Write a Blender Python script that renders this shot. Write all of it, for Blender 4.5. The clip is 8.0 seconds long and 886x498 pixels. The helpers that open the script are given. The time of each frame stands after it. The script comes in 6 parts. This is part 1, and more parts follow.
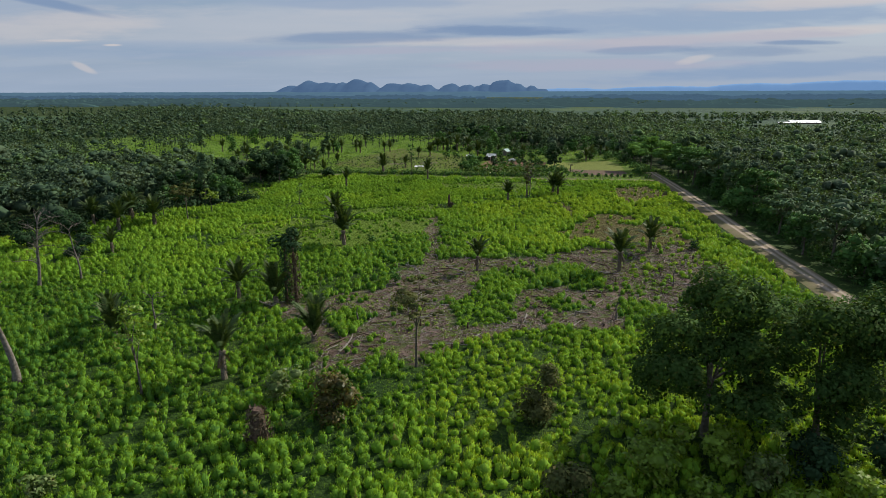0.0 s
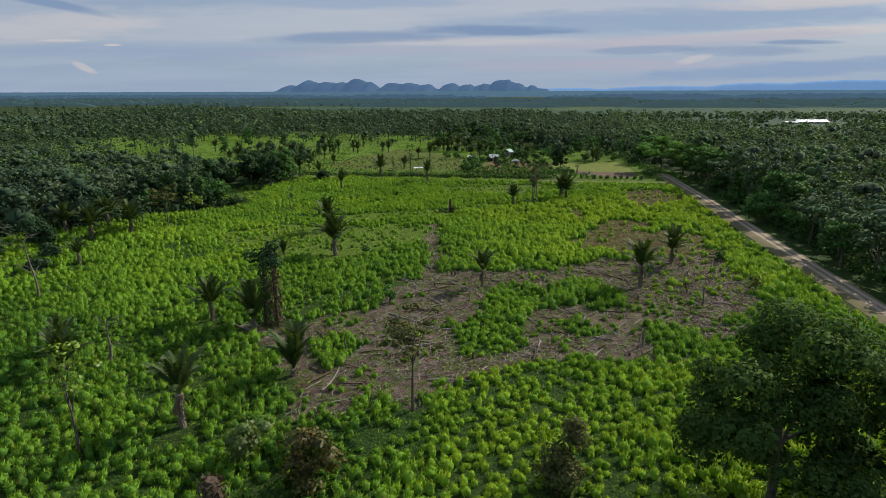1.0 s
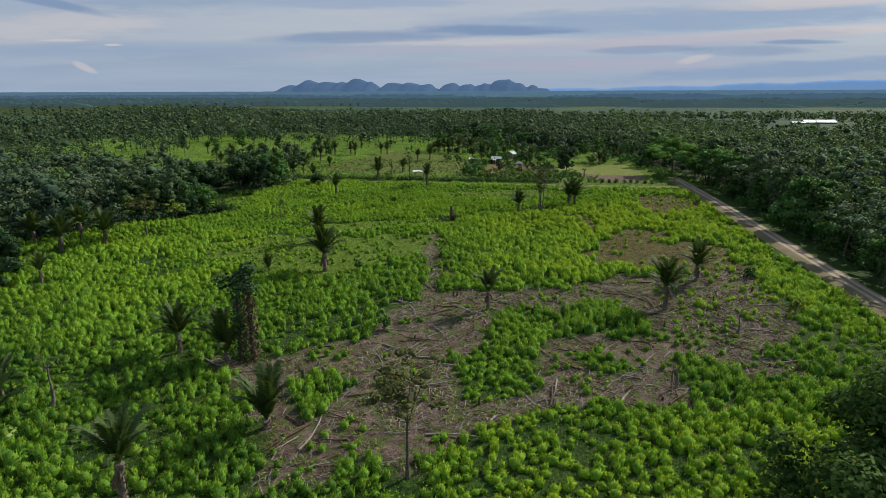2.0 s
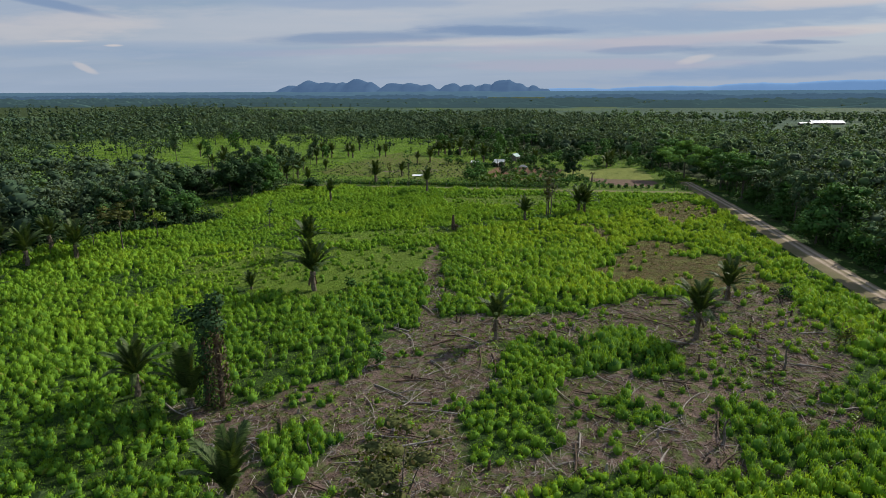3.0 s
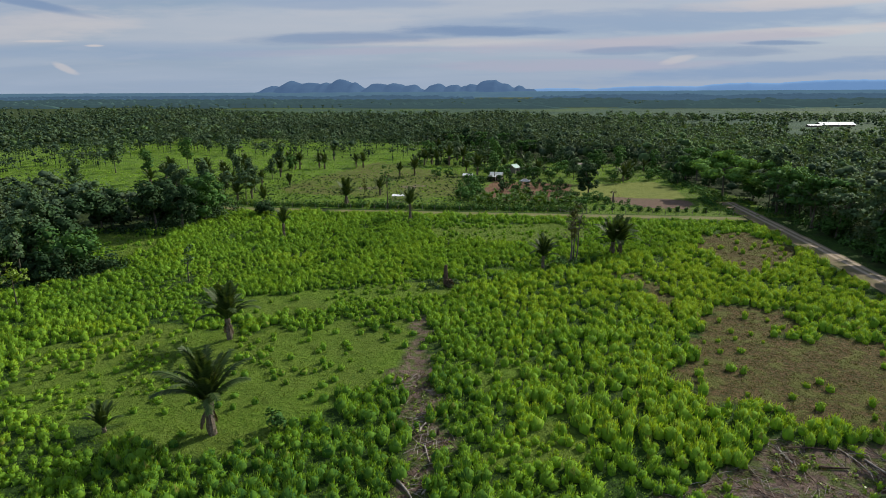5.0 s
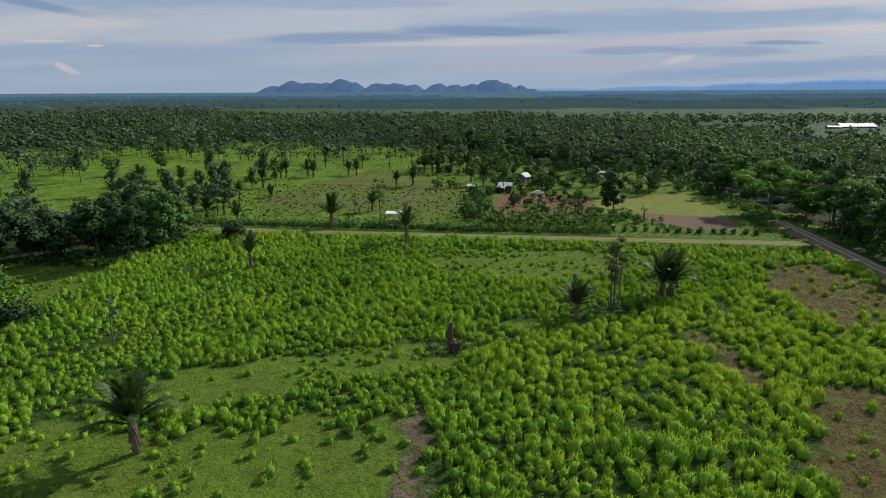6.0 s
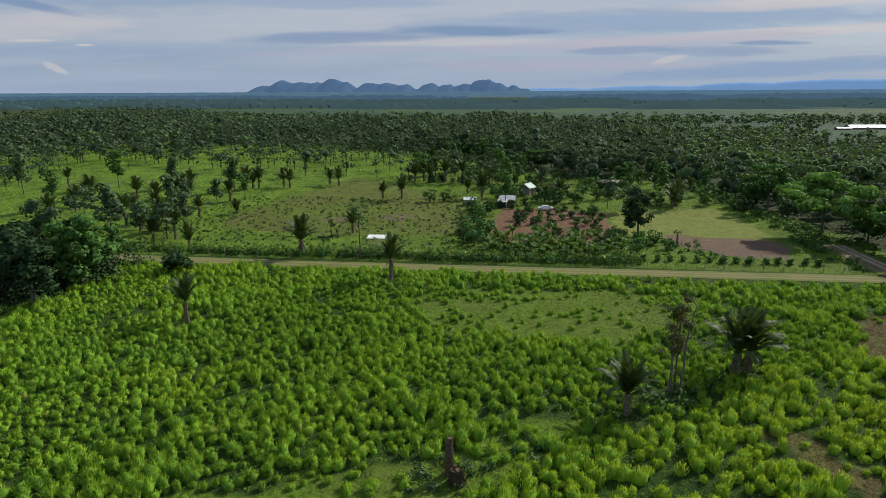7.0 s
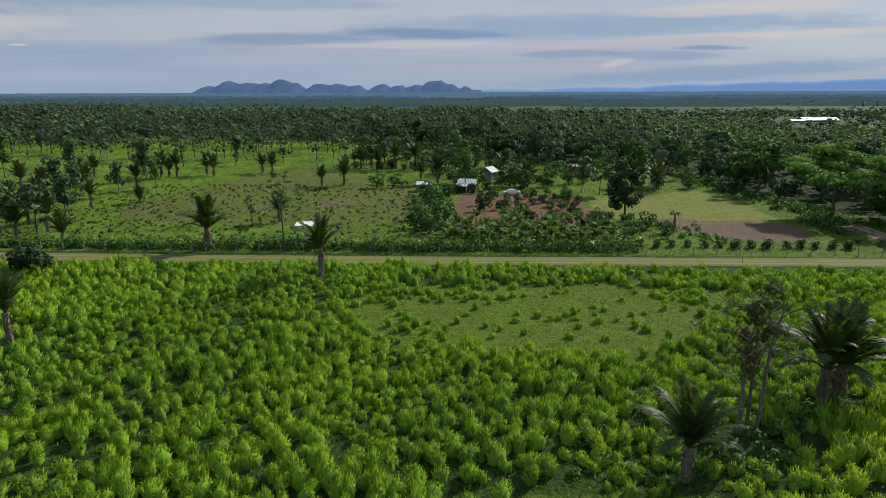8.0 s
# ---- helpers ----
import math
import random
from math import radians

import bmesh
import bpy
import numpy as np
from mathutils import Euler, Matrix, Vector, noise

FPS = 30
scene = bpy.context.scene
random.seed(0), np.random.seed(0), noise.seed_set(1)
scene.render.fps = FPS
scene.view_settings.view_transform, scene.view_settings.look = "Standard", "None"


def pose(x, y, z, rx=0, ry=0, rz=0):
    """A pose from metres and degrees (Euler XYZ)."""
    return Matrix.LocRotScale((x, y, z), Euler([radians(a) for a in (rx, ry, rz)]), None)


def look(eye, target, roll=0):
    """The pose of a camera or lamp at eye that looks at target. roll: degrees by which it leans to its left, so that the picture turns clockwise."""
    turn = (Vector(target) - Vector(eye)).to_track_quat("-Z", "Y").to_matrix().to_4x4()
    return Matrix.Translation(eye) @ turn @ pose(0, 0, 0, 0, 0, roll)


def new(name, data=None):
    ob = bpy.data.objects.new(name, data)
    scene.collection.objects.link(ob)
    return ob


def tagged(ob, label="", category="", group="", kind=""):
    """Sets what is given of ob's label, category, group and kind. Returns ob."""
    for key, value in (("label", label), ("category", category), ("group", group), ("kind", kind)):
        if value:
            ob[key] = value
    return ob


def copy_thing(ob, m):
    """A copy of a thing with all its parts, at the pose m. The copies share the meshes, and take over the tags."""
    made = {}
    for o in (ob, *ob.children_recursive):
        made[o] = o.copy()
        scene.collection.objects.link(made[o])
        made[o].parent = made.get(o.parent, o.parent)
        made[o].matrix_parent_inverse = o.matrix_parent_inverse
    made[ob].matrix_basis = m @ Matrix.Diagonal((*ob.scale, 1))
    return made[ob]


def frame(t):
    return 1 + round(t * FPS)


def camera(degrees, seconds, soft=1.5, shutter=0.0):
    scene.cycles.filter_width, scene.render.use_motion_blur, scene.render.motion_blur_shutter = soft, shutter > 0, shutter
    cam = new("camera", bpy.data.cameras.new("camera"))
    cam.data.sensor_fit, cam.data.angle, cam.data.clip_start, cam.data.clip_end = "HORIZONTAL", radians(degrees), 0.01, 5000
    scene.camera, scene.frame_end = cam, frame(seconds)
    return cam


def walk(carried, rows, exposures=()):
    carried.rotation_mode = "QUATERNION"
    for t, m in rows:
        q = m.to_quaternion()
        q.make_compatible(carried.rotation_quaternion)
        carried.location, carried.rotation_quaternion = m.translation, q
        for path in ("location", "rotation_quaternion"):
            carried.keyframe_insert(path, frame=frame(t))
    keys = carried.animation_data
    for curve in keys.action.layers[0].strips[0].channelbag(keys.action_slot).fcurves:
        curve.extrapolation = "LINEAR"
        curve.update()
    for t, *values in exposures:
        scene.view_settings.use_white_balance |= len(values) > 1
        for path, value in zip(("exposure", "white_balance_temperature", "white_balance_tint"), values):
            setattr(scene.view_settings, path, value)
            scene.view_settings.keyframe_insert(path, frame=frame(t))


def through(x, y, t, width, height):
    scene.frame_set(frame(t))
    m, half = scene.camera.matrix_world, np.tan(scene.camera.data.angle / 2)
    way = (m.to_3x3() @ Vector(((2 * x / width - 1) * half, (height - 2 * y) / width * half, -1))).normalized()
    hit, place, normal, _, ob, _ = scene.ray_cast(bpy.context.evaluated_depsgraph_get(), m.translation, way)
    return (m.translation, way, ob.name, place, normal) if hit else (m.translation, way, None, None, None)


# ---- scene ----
cam = camera(72.7, 8.0, soft=0.5)
METRES, EYE, TILT, LEAN, TURN = 175.6, 37.2, 0.0, 0.0, 9.0
ROWS = [
    (0.0, 0.0, 0.0, 0.0, -0.04, -14.67, 0.15),
    (0.5, -0.0003, 0.0384, -0.0041, -0.03, -14.66, 0.17),
    (1.0, -0.0007, 0.0765, -0.005, -0.02, -14.69, 0.17),
    (1.5, -0.001, 0.1139, -0.0054, -0.01, -14.71, 0.16),
    (3.0, -0.0022, 0.2224, -0.0059, 0.04, -14.67, 0.21),
    (3.5, -0.0029, 0.2595, -0.0061, 0.04, -14.66, 0.21),
    (3.6, -0.003, 0.267, -0.0061, 0.04, -14.66, 0.21),
    (3.7, -0.0032, 0.2767, -0.0062, 0.02, -14.65, 0.21),
    (3.8, -0.0034, 0.2937, -0.0062, -0.03, -14.65, 0.21),
    (4.0, -0.0037, 0.3277, -0.0064, -0.21, -14.63, 0.22),
    (4.5, -0.0046, 0.4127, -0.0059, -1.01, -14.64, 0.21),
    (5.0, -0.0044, 0.4978, -0.0061, -1.31, -14.64, 0.27),
    (6.5, -0.0022, 0.7519, -0.0059, -1.22, -14.65, 0.28),
    (7.0, -0.0005, 0.837, -0.0061, -1.97, -14.67, 0.27),
    (7.2, 0.0009, 0.8701, -0.0105, -3.55, -14.64, 0.25),
    (7.5, 0.0044, 0.9161, -0.0223, -5.22, -14.57, 0.2),
    (7.7, 0.0068, 0.9457, -0.0355, -5.78, -14.53, 0.19),
    (8.0, 0.0112, 0.9878, -0.0612, -6.38, -14.46, 0.17),
]
walk(cam, [(t, pose(0, 0, EYE, TILT, LEAN, TURN) @ pose(METRES * x, METRES * y, METRES * z, 90 + pitch, roll, yaw)) for t, x, y, z, yaw, pitch, roll in ROWS],
     exposures=[(0.0, 0.0)])

# ---- world, sun ----
SUN_ELEVATION, SUN_AZIMUTH = 33.0, 42.0
world = bpy.data.worlds.new("sky")
scene.world = world
world.use_nodes = True


def wire(tree, a, out, b, inp):
    tree.links.new(a.outputs[out], b.inputs[inp])


def build_sky(tree):
    n = tree.nodes
    n.clear()
    out = n.new("ShaderNodeOutputWorld")
    back = n.new("ShaderNodeBackground")
    back.inputs["Strength"].default_value = 0.085
    sky = n.new("ShaderNodeTexSky")
    sky.sky_type = "NISHITA"
    sky.sun_disc = False
    sky.sun_elevation = radians(SUN_ELEVATION)
    sky.sun_rotation = radians(SUN_AZIMUTH)
    sky.air_density, sky.dust_density, sky.ozone_density = 1.0, 1.2, 2.0
    coord = n.new("ShaderNodeTexCoord")
    split = n.new("ShaderNodeSeparateXYZ")
    wire(tree, coord, "Generated", split, 0)
    low = n.new("ShaderNodeMath")
    low.operation = "MAXIMUM"
    low.inputs[1].default_value = 0.0
    wire(tree, split, 2, low, 0)
    lift = n.new("ShaderNodeMath")
    lift.operation = "ADD"
    lift.inputs[1].default_value = 0.085
    wire(tree, low, 0, lift, 0)
    plane = n.new("ShaderNodeCombineXYZ")
    for k in (0, 1):
        d = n.new("ShaderNodeMath")
        d.operation = "DIVIDE"
        wire(tree, split, k, d, 0)
        wire(tree, lift, 0, d, 1)
        wire(tree, d, 0, plane, k)

    def layer(scale, detail, rough, lo, hi, offset, stretch):
        m = n.new("ShaderNodeMapping")
        m.inputs["Location"].default_value = offset
        m.inputs["Scale"].default_value = stretch
        wire(tree, plane, 0, m, 0)
        t = n.new("ShaderNodeTexNoise")
        t.inputs["Scale"].default_value = scale
        t.inputs["Detail"].default_value = detail
        t.inputs["Roughness"].default_value = rough
        t.inputs["Distortion"].default_value = 0.4
        wire(tree, m, 0, t, "Vector")
        r = n.new("ShaderNodeMapRange")
        r.interpolation_type = "SMOOTHSTEP"
        r.inputs["From Min"].default_value = lo
        r.inputs["From Max"].default_value = hi
        wire(tree, t, "Fac", r, "Value")
        return r

    def mixed(fac, a, b):
        m = n.new("ShaderNodeMix")
        m.data_type = "RGBA"
        for key, v in ((0, fac), (6, a), (7, b)):
            if isinstance(v, tuple):
                m.inputs[key].default_value = (*v, 1)
            elif isinstance(v, float):
                m.inputs[key].default_value = v
            else:
                tree.links.new(v, m.inputs[key])
        return m.outputs[2]

    def calc(op, a, b=0.0, c=0.0):
        m = n.new("ShaderNodeMath")
        m.operation = op
        for key, v in enumerate((a, b, c)):
            if isinstance(v, (int, float)):
                m.inputs[key].default_value = v
            else:
                tree.links.new(v, m.inputs[key])
        return m.outputs[0]

    def part_way(fac, amount):
        return calc("MULTIPLY", fac.outputs[0], amount)

    # high pale veil with darker blue-grey banks all round the sky
    veil = layer(0.5, 5, 0.5, 0.36, 0.62, (3.1, 1.7, 0), (0.55, 1.0, 1))
    bank = layer(0.62, 6, 0.52, 0.5, 0.66, (9.4, 4.2, 0), (0.5, 1.25, 1))
    puff = layer(2.2, 5, 0.55, 0.52, 0.72, (1.4, 7.7, 0), (0.6, 1.0, 1))
    c = mixed(0.75, sky.outputs[0], (3.5, 4.6, 6.3))
    c = mixed(part_way(veil, 0.6), c, (5.3, 5.9, 6.9))
    c = mixed(part_way(puff, 0.25), c, (6.2, 6.2, 6.7))
    c = mixed(part_way(bank, 0.35), c, (3.2, 4.2, 6.0))
    # pale blue haze low over the horizon
    haze = n.new("ShaderNodeMapRange")
    haze.interpolation_type = "SMOOTHSTEP"
    for key, v in (("From Min", 0.0), ("From Max", 0.1), ("To Min", 0.75), ("To Max", 0.0)):
        haze.inputs[key].default_value = v
    wire(tree, low, 0, haze, "Value")
    c = mixed(haze.outputs[0], c, (3.8, 4.8, 6.4))
    # long flat clouds over the hills, by their tangent to the side and upwards
    ahead = calc("ADD", calc("MULTIPLY", split.outputs[1], math.cos(radians(9))), calc("MULTIPLY", split.outputs[0], -math.sin(radians(9))))
    aside = calc("ADD", calc("MULTIPLY", split.outputs[0], math.cos(radians(9))), calc("MULTIPLY", split.outputs[1], math.sin(radians(9))))
    front = n.new("ShaderNodeMapRange")
    front.inputs["From Min"].default_value, front.inputs["From Max"].default_value = 0.1, 0.4
    tree.links.new(ahead, front.inputs["Value"])
    deep = calc("MAXIMUM", ahead, 0.05)
    u, w = calc("DIVIDE", aside, deep), calc("DIVIDE", split.outputs[2], deep)
    flat = n.new("ShaderNodeCombineXYZ")
    tree.links.new(calc("MULTIPLY", u, 5.0), flat.inputs[0])
    tree.links.new(calc("MULTIPLY", w, 34.0), flat.inputs[1])
    grain = n.new("ShaderNodeTexNoise")
    grain.inputs["Scale"].default_value, grain.inputs["Detail"].default_value, grain.inputs["Roughness"].default_value = 1.6, 6.0, 0.6
    wire(tree, flat, 0, grain, "Vector")
    ragged = calc("MULTIPLY", calc("SUBTRACT", grain.outputs["Fac"], 0.5), 2.6)
    pale, bright, slate, blue, rose = (5.6, 6.0, 6.8), (7.3, 6.8, 6.8), (2.3, 3.4, 5.4), (3.0, 4.2, 6.2), (4.8, 4.9, 6.2)
    for mid, up, wide, high, tilt, tint, amount in (
        (-0.30, 0.098, 0.34, 0.034, 0.0, pale, 0.6), (-0.62, 0.10, 0.16, 0.026, 0.05, bright, 0.45), (0.10, 0.125, 0.35, 0.016, 0.0, pale, 0.55),
        (-0.12, 0.133, 0.18, 0.010, 0.0, blue, 0.55), (0.42, 0.108, 0.42, 0.022, 0.03, blue, 0.65), (0.55, 0.087, 0.38, 0.009, 0.05, bright, 0.75),
        (0.62, 0.137, 0.22, 0.012, 0.05, bright, 0.7), (0.05, 0.075, 0.24, 0.007, 0.0, bright, 0.5), (-0.15, 0.062, 0.24, 0.006, 0.02, rose, 0.55),
        (0.25, 0.040, 0.24, 0.010, 0.0, rose, 0.7), (-0.45, 0.064, 0.30, 0.014, 0.0, blue, 0.4), (0.36, 0.075, 0.30, 0.012, 0.04, rose, 0.6),
        (-0.13, 0.082, 0.16, 0.010, 0.02, slate, 0.7), (0.085, 0.092, 0.125, 0.008, -0.01, slate, 0.85), (-0.615, 0.135, 0.10, 0.007, -0.2, slate, 0.8),
        (0.32, 0.062, 0.09, 0.006, 0.03, slate, 0.5), (0.48, 0.060, 0.11, 0.008, 0.0, slate, 0.55), (0.565, 0.073, 0.065, 0.004, 0.0, slate, 0.75),
        (0.60, 0.034, 0.34, 0.013, 0.05, blue, 0.8), (-0.52, 0.072, 0.016, 0.002, 0.0, bright, 0.8), (-0.57, 0.038, 0.018, 0.006, -0.4, bright, 0.55),
        (-0.60, 0.079, 0.04, 0.002, 0.0, bright, 0.6), (0.40, 0.048, 0.03, 0.006, 0.2, bright, 0.5),
    ):
        a = calc("MULTIPLY", calc("SUBTRACT", u, mid), 1.0 / wide)
        b = calc("MULTIPLY", calc("SUBTRACT", calc("SUBTRACT", w, up), calc("MULTIPLY", calc("SUBTRACT", u, mid), tilt)), 1.0 / high)
        gone = calc("ADD", calc("MULTIPLY", a, a), calc("MULTIPLY", b, b))
        mask = n.new("ShaderNodeMapRange")
        mask.interpolation_type = "SMOOTHSTEP"
        for key, v in (("From Min", 1.5), ("From Max", 0.1), ("To Min", 0.0), ("To Max", amount)):
            mask.inputs[key].default_value = v
        tree.links.new(calc("ADD", gone, ragged), mask.inputs["Value"])
        c = mixed(calc("MULTIPLY", mask.outputs[0], front.outputs[0]), c, tint)
    tree.links.new(c, back.inputs["Color"])
    wire(tree, back, 0, out, 0)


build_sky(world.node_tree)
sun = new("sun", bpy.data.lights.new("sun", "SUN"))
sun.data.energy, sun.data.angle, sun.data.color = 5.0, radians(1.2), (1.0, 0.93, 0.8)
az, el = radians(SUN_AZIMUTH), radians(SUN_ELEVATION)
sun.matrix_world = look((math.sin(az) * math.cos(el) * 400, math.cos(az) * math.cos(el) * 400 + 150, math.sin(el) * 400), (0, 150, 0))

# ---- materials ----


class Nodes:
    """A material and the few node kinds that the scene uses."""

    def __init__(self, name):
        self.mat = bpy.data.materials.new(name)
        self.mat.use_nodes = True
        self.tree = self.mat.node_tree
        self.tree.nodes.clear()
        self.out = self.tree.nodes.new("ShaderNodeOutputMaterial")
        self.place = self.tree.nodes.new("ShaderNodeTexCoord").outputs["Object"]
        self.spot = self.tree.nodes.new("ShaderNodeNewGeometry")

    def put(self, value, socket):
        if isinstance(value, (int, float)):
            socket.default_value = value
        elif isinstance(value, tuple):
            socket.default_value = (*value, 1) if len(value) == 3 and socket.type == "RGBA" else value
        else:
            self.tree.links.new(value, socket)

    def node(self, kind, **values):
        n = self.tree.nodes.new(kind)
        for key, v in values.items():
            self.put(v, n.inputs[key.replace("_", " ")])
        return n

    def noise(self, scale, detail=4.0, rough=0.55, where=None):
        n = self.node("ShaderNodeTexNoise", Scale=scale, Detail=detail, Roughness=rough)
        self.put(where or self.spot.outputs["Position"], n.inputs["Vector"])
        return n.outputs["Fac"]

    def ramp(self, value, lo, hi, a=0.0, b=1.0):
        r = self.node("ShaderNodeMapRange")
        r.interpolation_type = "SMOOTHSTEP"
        for key, v in (("Value", value), ("From Min", lo), ("From Max", hi), ("To Min", a), ("To Max", b)):
            self.put(v, r.inputs[key])
        return r.outputs[0]

    def mix(self, fac, a, b, blend="MIX"):
        m = self.tree.nodes.new("ShaderNodeMix")
        m.data_type, m.blend_type = "RGBA", blend
        for key, v in ((0, fac), (6, a), (7, b)):
            self.put(v, m.inputs[key])
        return m.outputs[2]

    def math(self, op, a, b=0.0):
        m = self.tree.nodes.new("ShaderNodeMath")
        m.operation = op
        self.put(a, m.inputs[0])
        self.put(b, m.inputs[1])
        return m.outputs[0]

    def bump(self, height, strength, distance):
        b = self.node("ShaderNodeBump", Strength=strength, Distance=distance)
        self.put(height, b.inputs["Height"])
        return b.outputs["Normal"]

    def finish(self, colour, rough=0.8, normal=None, metal=0.0, spec=0.3, through=0.0, glow=None):
        p = self.node("ShaderNodeBsdfPrincipled", Roughness=rough, Metallic=metal)
        self.put(colour, p.inputs["Base Color"])
        self.put(spec, p.inputs["Specular IOR Level"])
        if normal is not None:
            self.put(normal, p.inputs["Normal"])
        if glow:
            p.inputs["Emission Color"].default_value = (*glow[0], 1)
            p.inputs["Emission Strength"].default_value = glow[1]
        shader = p.outputs[0]
        if through:
            t = self.node("ShaderNodeBsdfTranslucent")
            self.put(self.mix(1.0, colour, (1.25, 1.15, 0.45), "MULTIPLY"), t.inputs["Color"])
            m = self.node("ShaderNodeMixShader")
            m.inputs[0].default_value = through
            self.tree.links.new(shader, m.inputs[1])
            self.tree.links.new(t.outputs[0], m.inputs[2])
            shader = m.outputs[0]
        self.tree.links.new(shader, self.out.inputs["Surface"])
        return self.mat


def leaf_material(name, a, b, dry=(0.16, 0.13, 0.04), amount=0.1, rough=0.45, through=0.3, coarse=0.05, spec=0.3):
    """Foliage: two greens by patches, by plant and by leaf, with some dry leaves."""
    n = Nodes(name)
    each = n.spot.outputs["Random Per Island"]
    plant = n.node("ShaderNodeObjectInfo").outputs["Random"]
    c = n.mix(n.ramp(n.noise(coarse, 3.0), 0.36, 0.64), a, b)
    c = n.mix(n.math("MULTIPLY", plant, 0.45), c, tuple(0.55 * v for v in b))
    c = n.mix(n.math("MULTIPLY", each, 0.45), c, tuple(1.5 * v for v in a))
    c = n.mix(n.ramp(each, 0.0, 0.35, 0.45, 0.0), c, tuple(0.45 * v for v in b))
    c = n.mix(n.ramp(each, 1.0 - amount, 1.0, 0.0, 0.8), c, dry)
    return n.finish(c, rough, through=through, spec=spec)


def bark_material(name, a, b, scale=3.0):
    n = Nodes(name)
    v = n.noise(scale, 6.0, 0.65)
    c = n.mix(n.ramp(v, 0.35, 0.65), a, b)
    c = n.mix(n.ramp(n.noise(0.9, 3.0), 0.55, 0.7, 0.0, 0.5), c, (0.05, 0.07, 0.025))
    return n.finish(c, 0.9, n.bump(v, 0.7, 0.08), spec=0.15)


def plain_material(name, a, b, scale=2.0, rough=0.7, metal=0.0, spec=0.3):
    n = Nodes(name)
    v = n.noise(scale, 5.0)
    return n.finish(n.mix(n.ramp(v, 0.35, 0.65), a, b), rough, n.bump(n.noise(scale * 6), 0.3, 0.02), metal, spec)




def grass_material():
    """Tall grass: every tussock has its own green, from deep green to lime, with some straw."""
    n = Nodes("tall_grass")
    tuft = n.node("ShaderNodeAttribute")
    tuft.attribute_name = "tone"
    each = n.spot.outputs["Random Per Island"]
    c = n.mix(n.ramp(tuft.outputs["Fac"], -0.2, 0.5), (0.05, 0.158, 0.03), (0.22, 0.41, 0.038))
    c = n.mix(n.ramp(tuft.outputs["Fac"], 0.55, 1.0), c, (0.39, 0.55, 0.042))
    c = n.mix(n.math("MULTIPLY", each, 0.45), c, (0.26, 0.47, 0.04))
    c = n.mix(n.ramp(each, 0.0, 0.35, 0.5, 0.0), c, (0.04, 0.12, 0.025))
    c = n.mix(n.ramp(each, 0.965, 1.0, 0.0, 0.8), c, (0.30, 0.26, 0.07))
    return n.finish(c, 0.7, through=0.36, spec=0.08)


GRASS = grass_material()
LOW = leaf_material("low_grass", (0.145, 0.235, 0.034), (0.105, 0.19, 0.028), (0.22, 0.2, 0.07), 0.12, 0.7, 0.3, 0.06, spec=0.1)
DRY = leaf_material("dry_weeds", (0.12, 0.125, 0.035), (0.10, 0.10, 0.04), (0.2, 0.15, 0.09), 0.2, 0.8, 0.2, 0.08, spec=0.1)
FROND = leaf_material("palm_leaflets", (0.08, 0.125, 0.034), (0.056, 0.098, 0.027), (0.16, 0.135, 0.07), 0.08, 0.55, 0.25, spec=0.18)
OLDFROND = leaf_material("dry_palm_leaflets", (0.10, 0.075, 0.045), (0.075, 0.058, 0.036), (0.2, 0.16, 0.1), 0.2, 0.7, 0.1)
LEAF_DARK = leaf_material("dark_leaves", (0.042, 0.085, 0.034), (0.028, 0.062, 0.028), (0.09, 0.09, 0.03), 0.05, 0.8, 0.15, spec=0.06)
LEAF_BIG = leaf_material("big_tree_leaves", (0.066, 0.125, 0.032), (0.045, 0.095, 0.026), (0.11, 0.12, 0.03), 0.08, 0.8, 0.34, 0.3, spec=0.05)
LEAF_OLIVE = leaf_material("olive_leaves", (0.115, 0.125, 0.045), (0.075, 0.10, 0.035), (0.15, 0.12, 0.06), 0.12, 0.8, 0.3, 0.3, spec=0.05)
LEAF_MID = leaf_material("mid_green_leaves", (0.075, 0.17, 0.042), (0.054, 0.128, 0.036), (0.11, 0.11, 0.04), 0.05, 0.8, 0.2, 0.02, spec=0.06)
# shade-tree leaves: sunshine on the crown put into a lighter green
LEAF_SHADE = leaf_material("sunlit_canopy_leaves", (0.14, 0.28, 0.07), (0.105, 0.23, 0.06), (0.16, 0.2, 0.06), 0.05, 0.8, 0.4, 0.02, spec=0.06)
LEAF_GREY = leaf_material("grey_green_leaves", (0.088, 0.145, 0.07), (0.066, 0.122, 0.06), (0.13, 0.12, 0.06), 0.06, 0.8, 0.18, 0.02, spec=0.06)
LEAF_PALE = leaf_material("pale_leaves", (0.17, 0.24, 0.07), (0.12, 0.19, 0.05), (0.22, 0.2, 0.08), 0.1, 0.5, 0.35)
LEAF_RUST = leaf_material("rusty_leaves", (0.105, 0.085, 0.018), (0.055, 0.08, 0.018), (0.17, 0.09, 0.02), 0.14, 0.5, 0.3, 0.5)
# yellow-green foliage, lightened to stand in for sun missing under the big trees
LEAF_SUN = leaf_material("sunlit_yellow_green_leaves", (0.20, 0.31, 0.035), (0.14, 0.245, 0.03), (0.2, 0.19, 0.04), 0.1, 0.45, 0.35, 0.3)


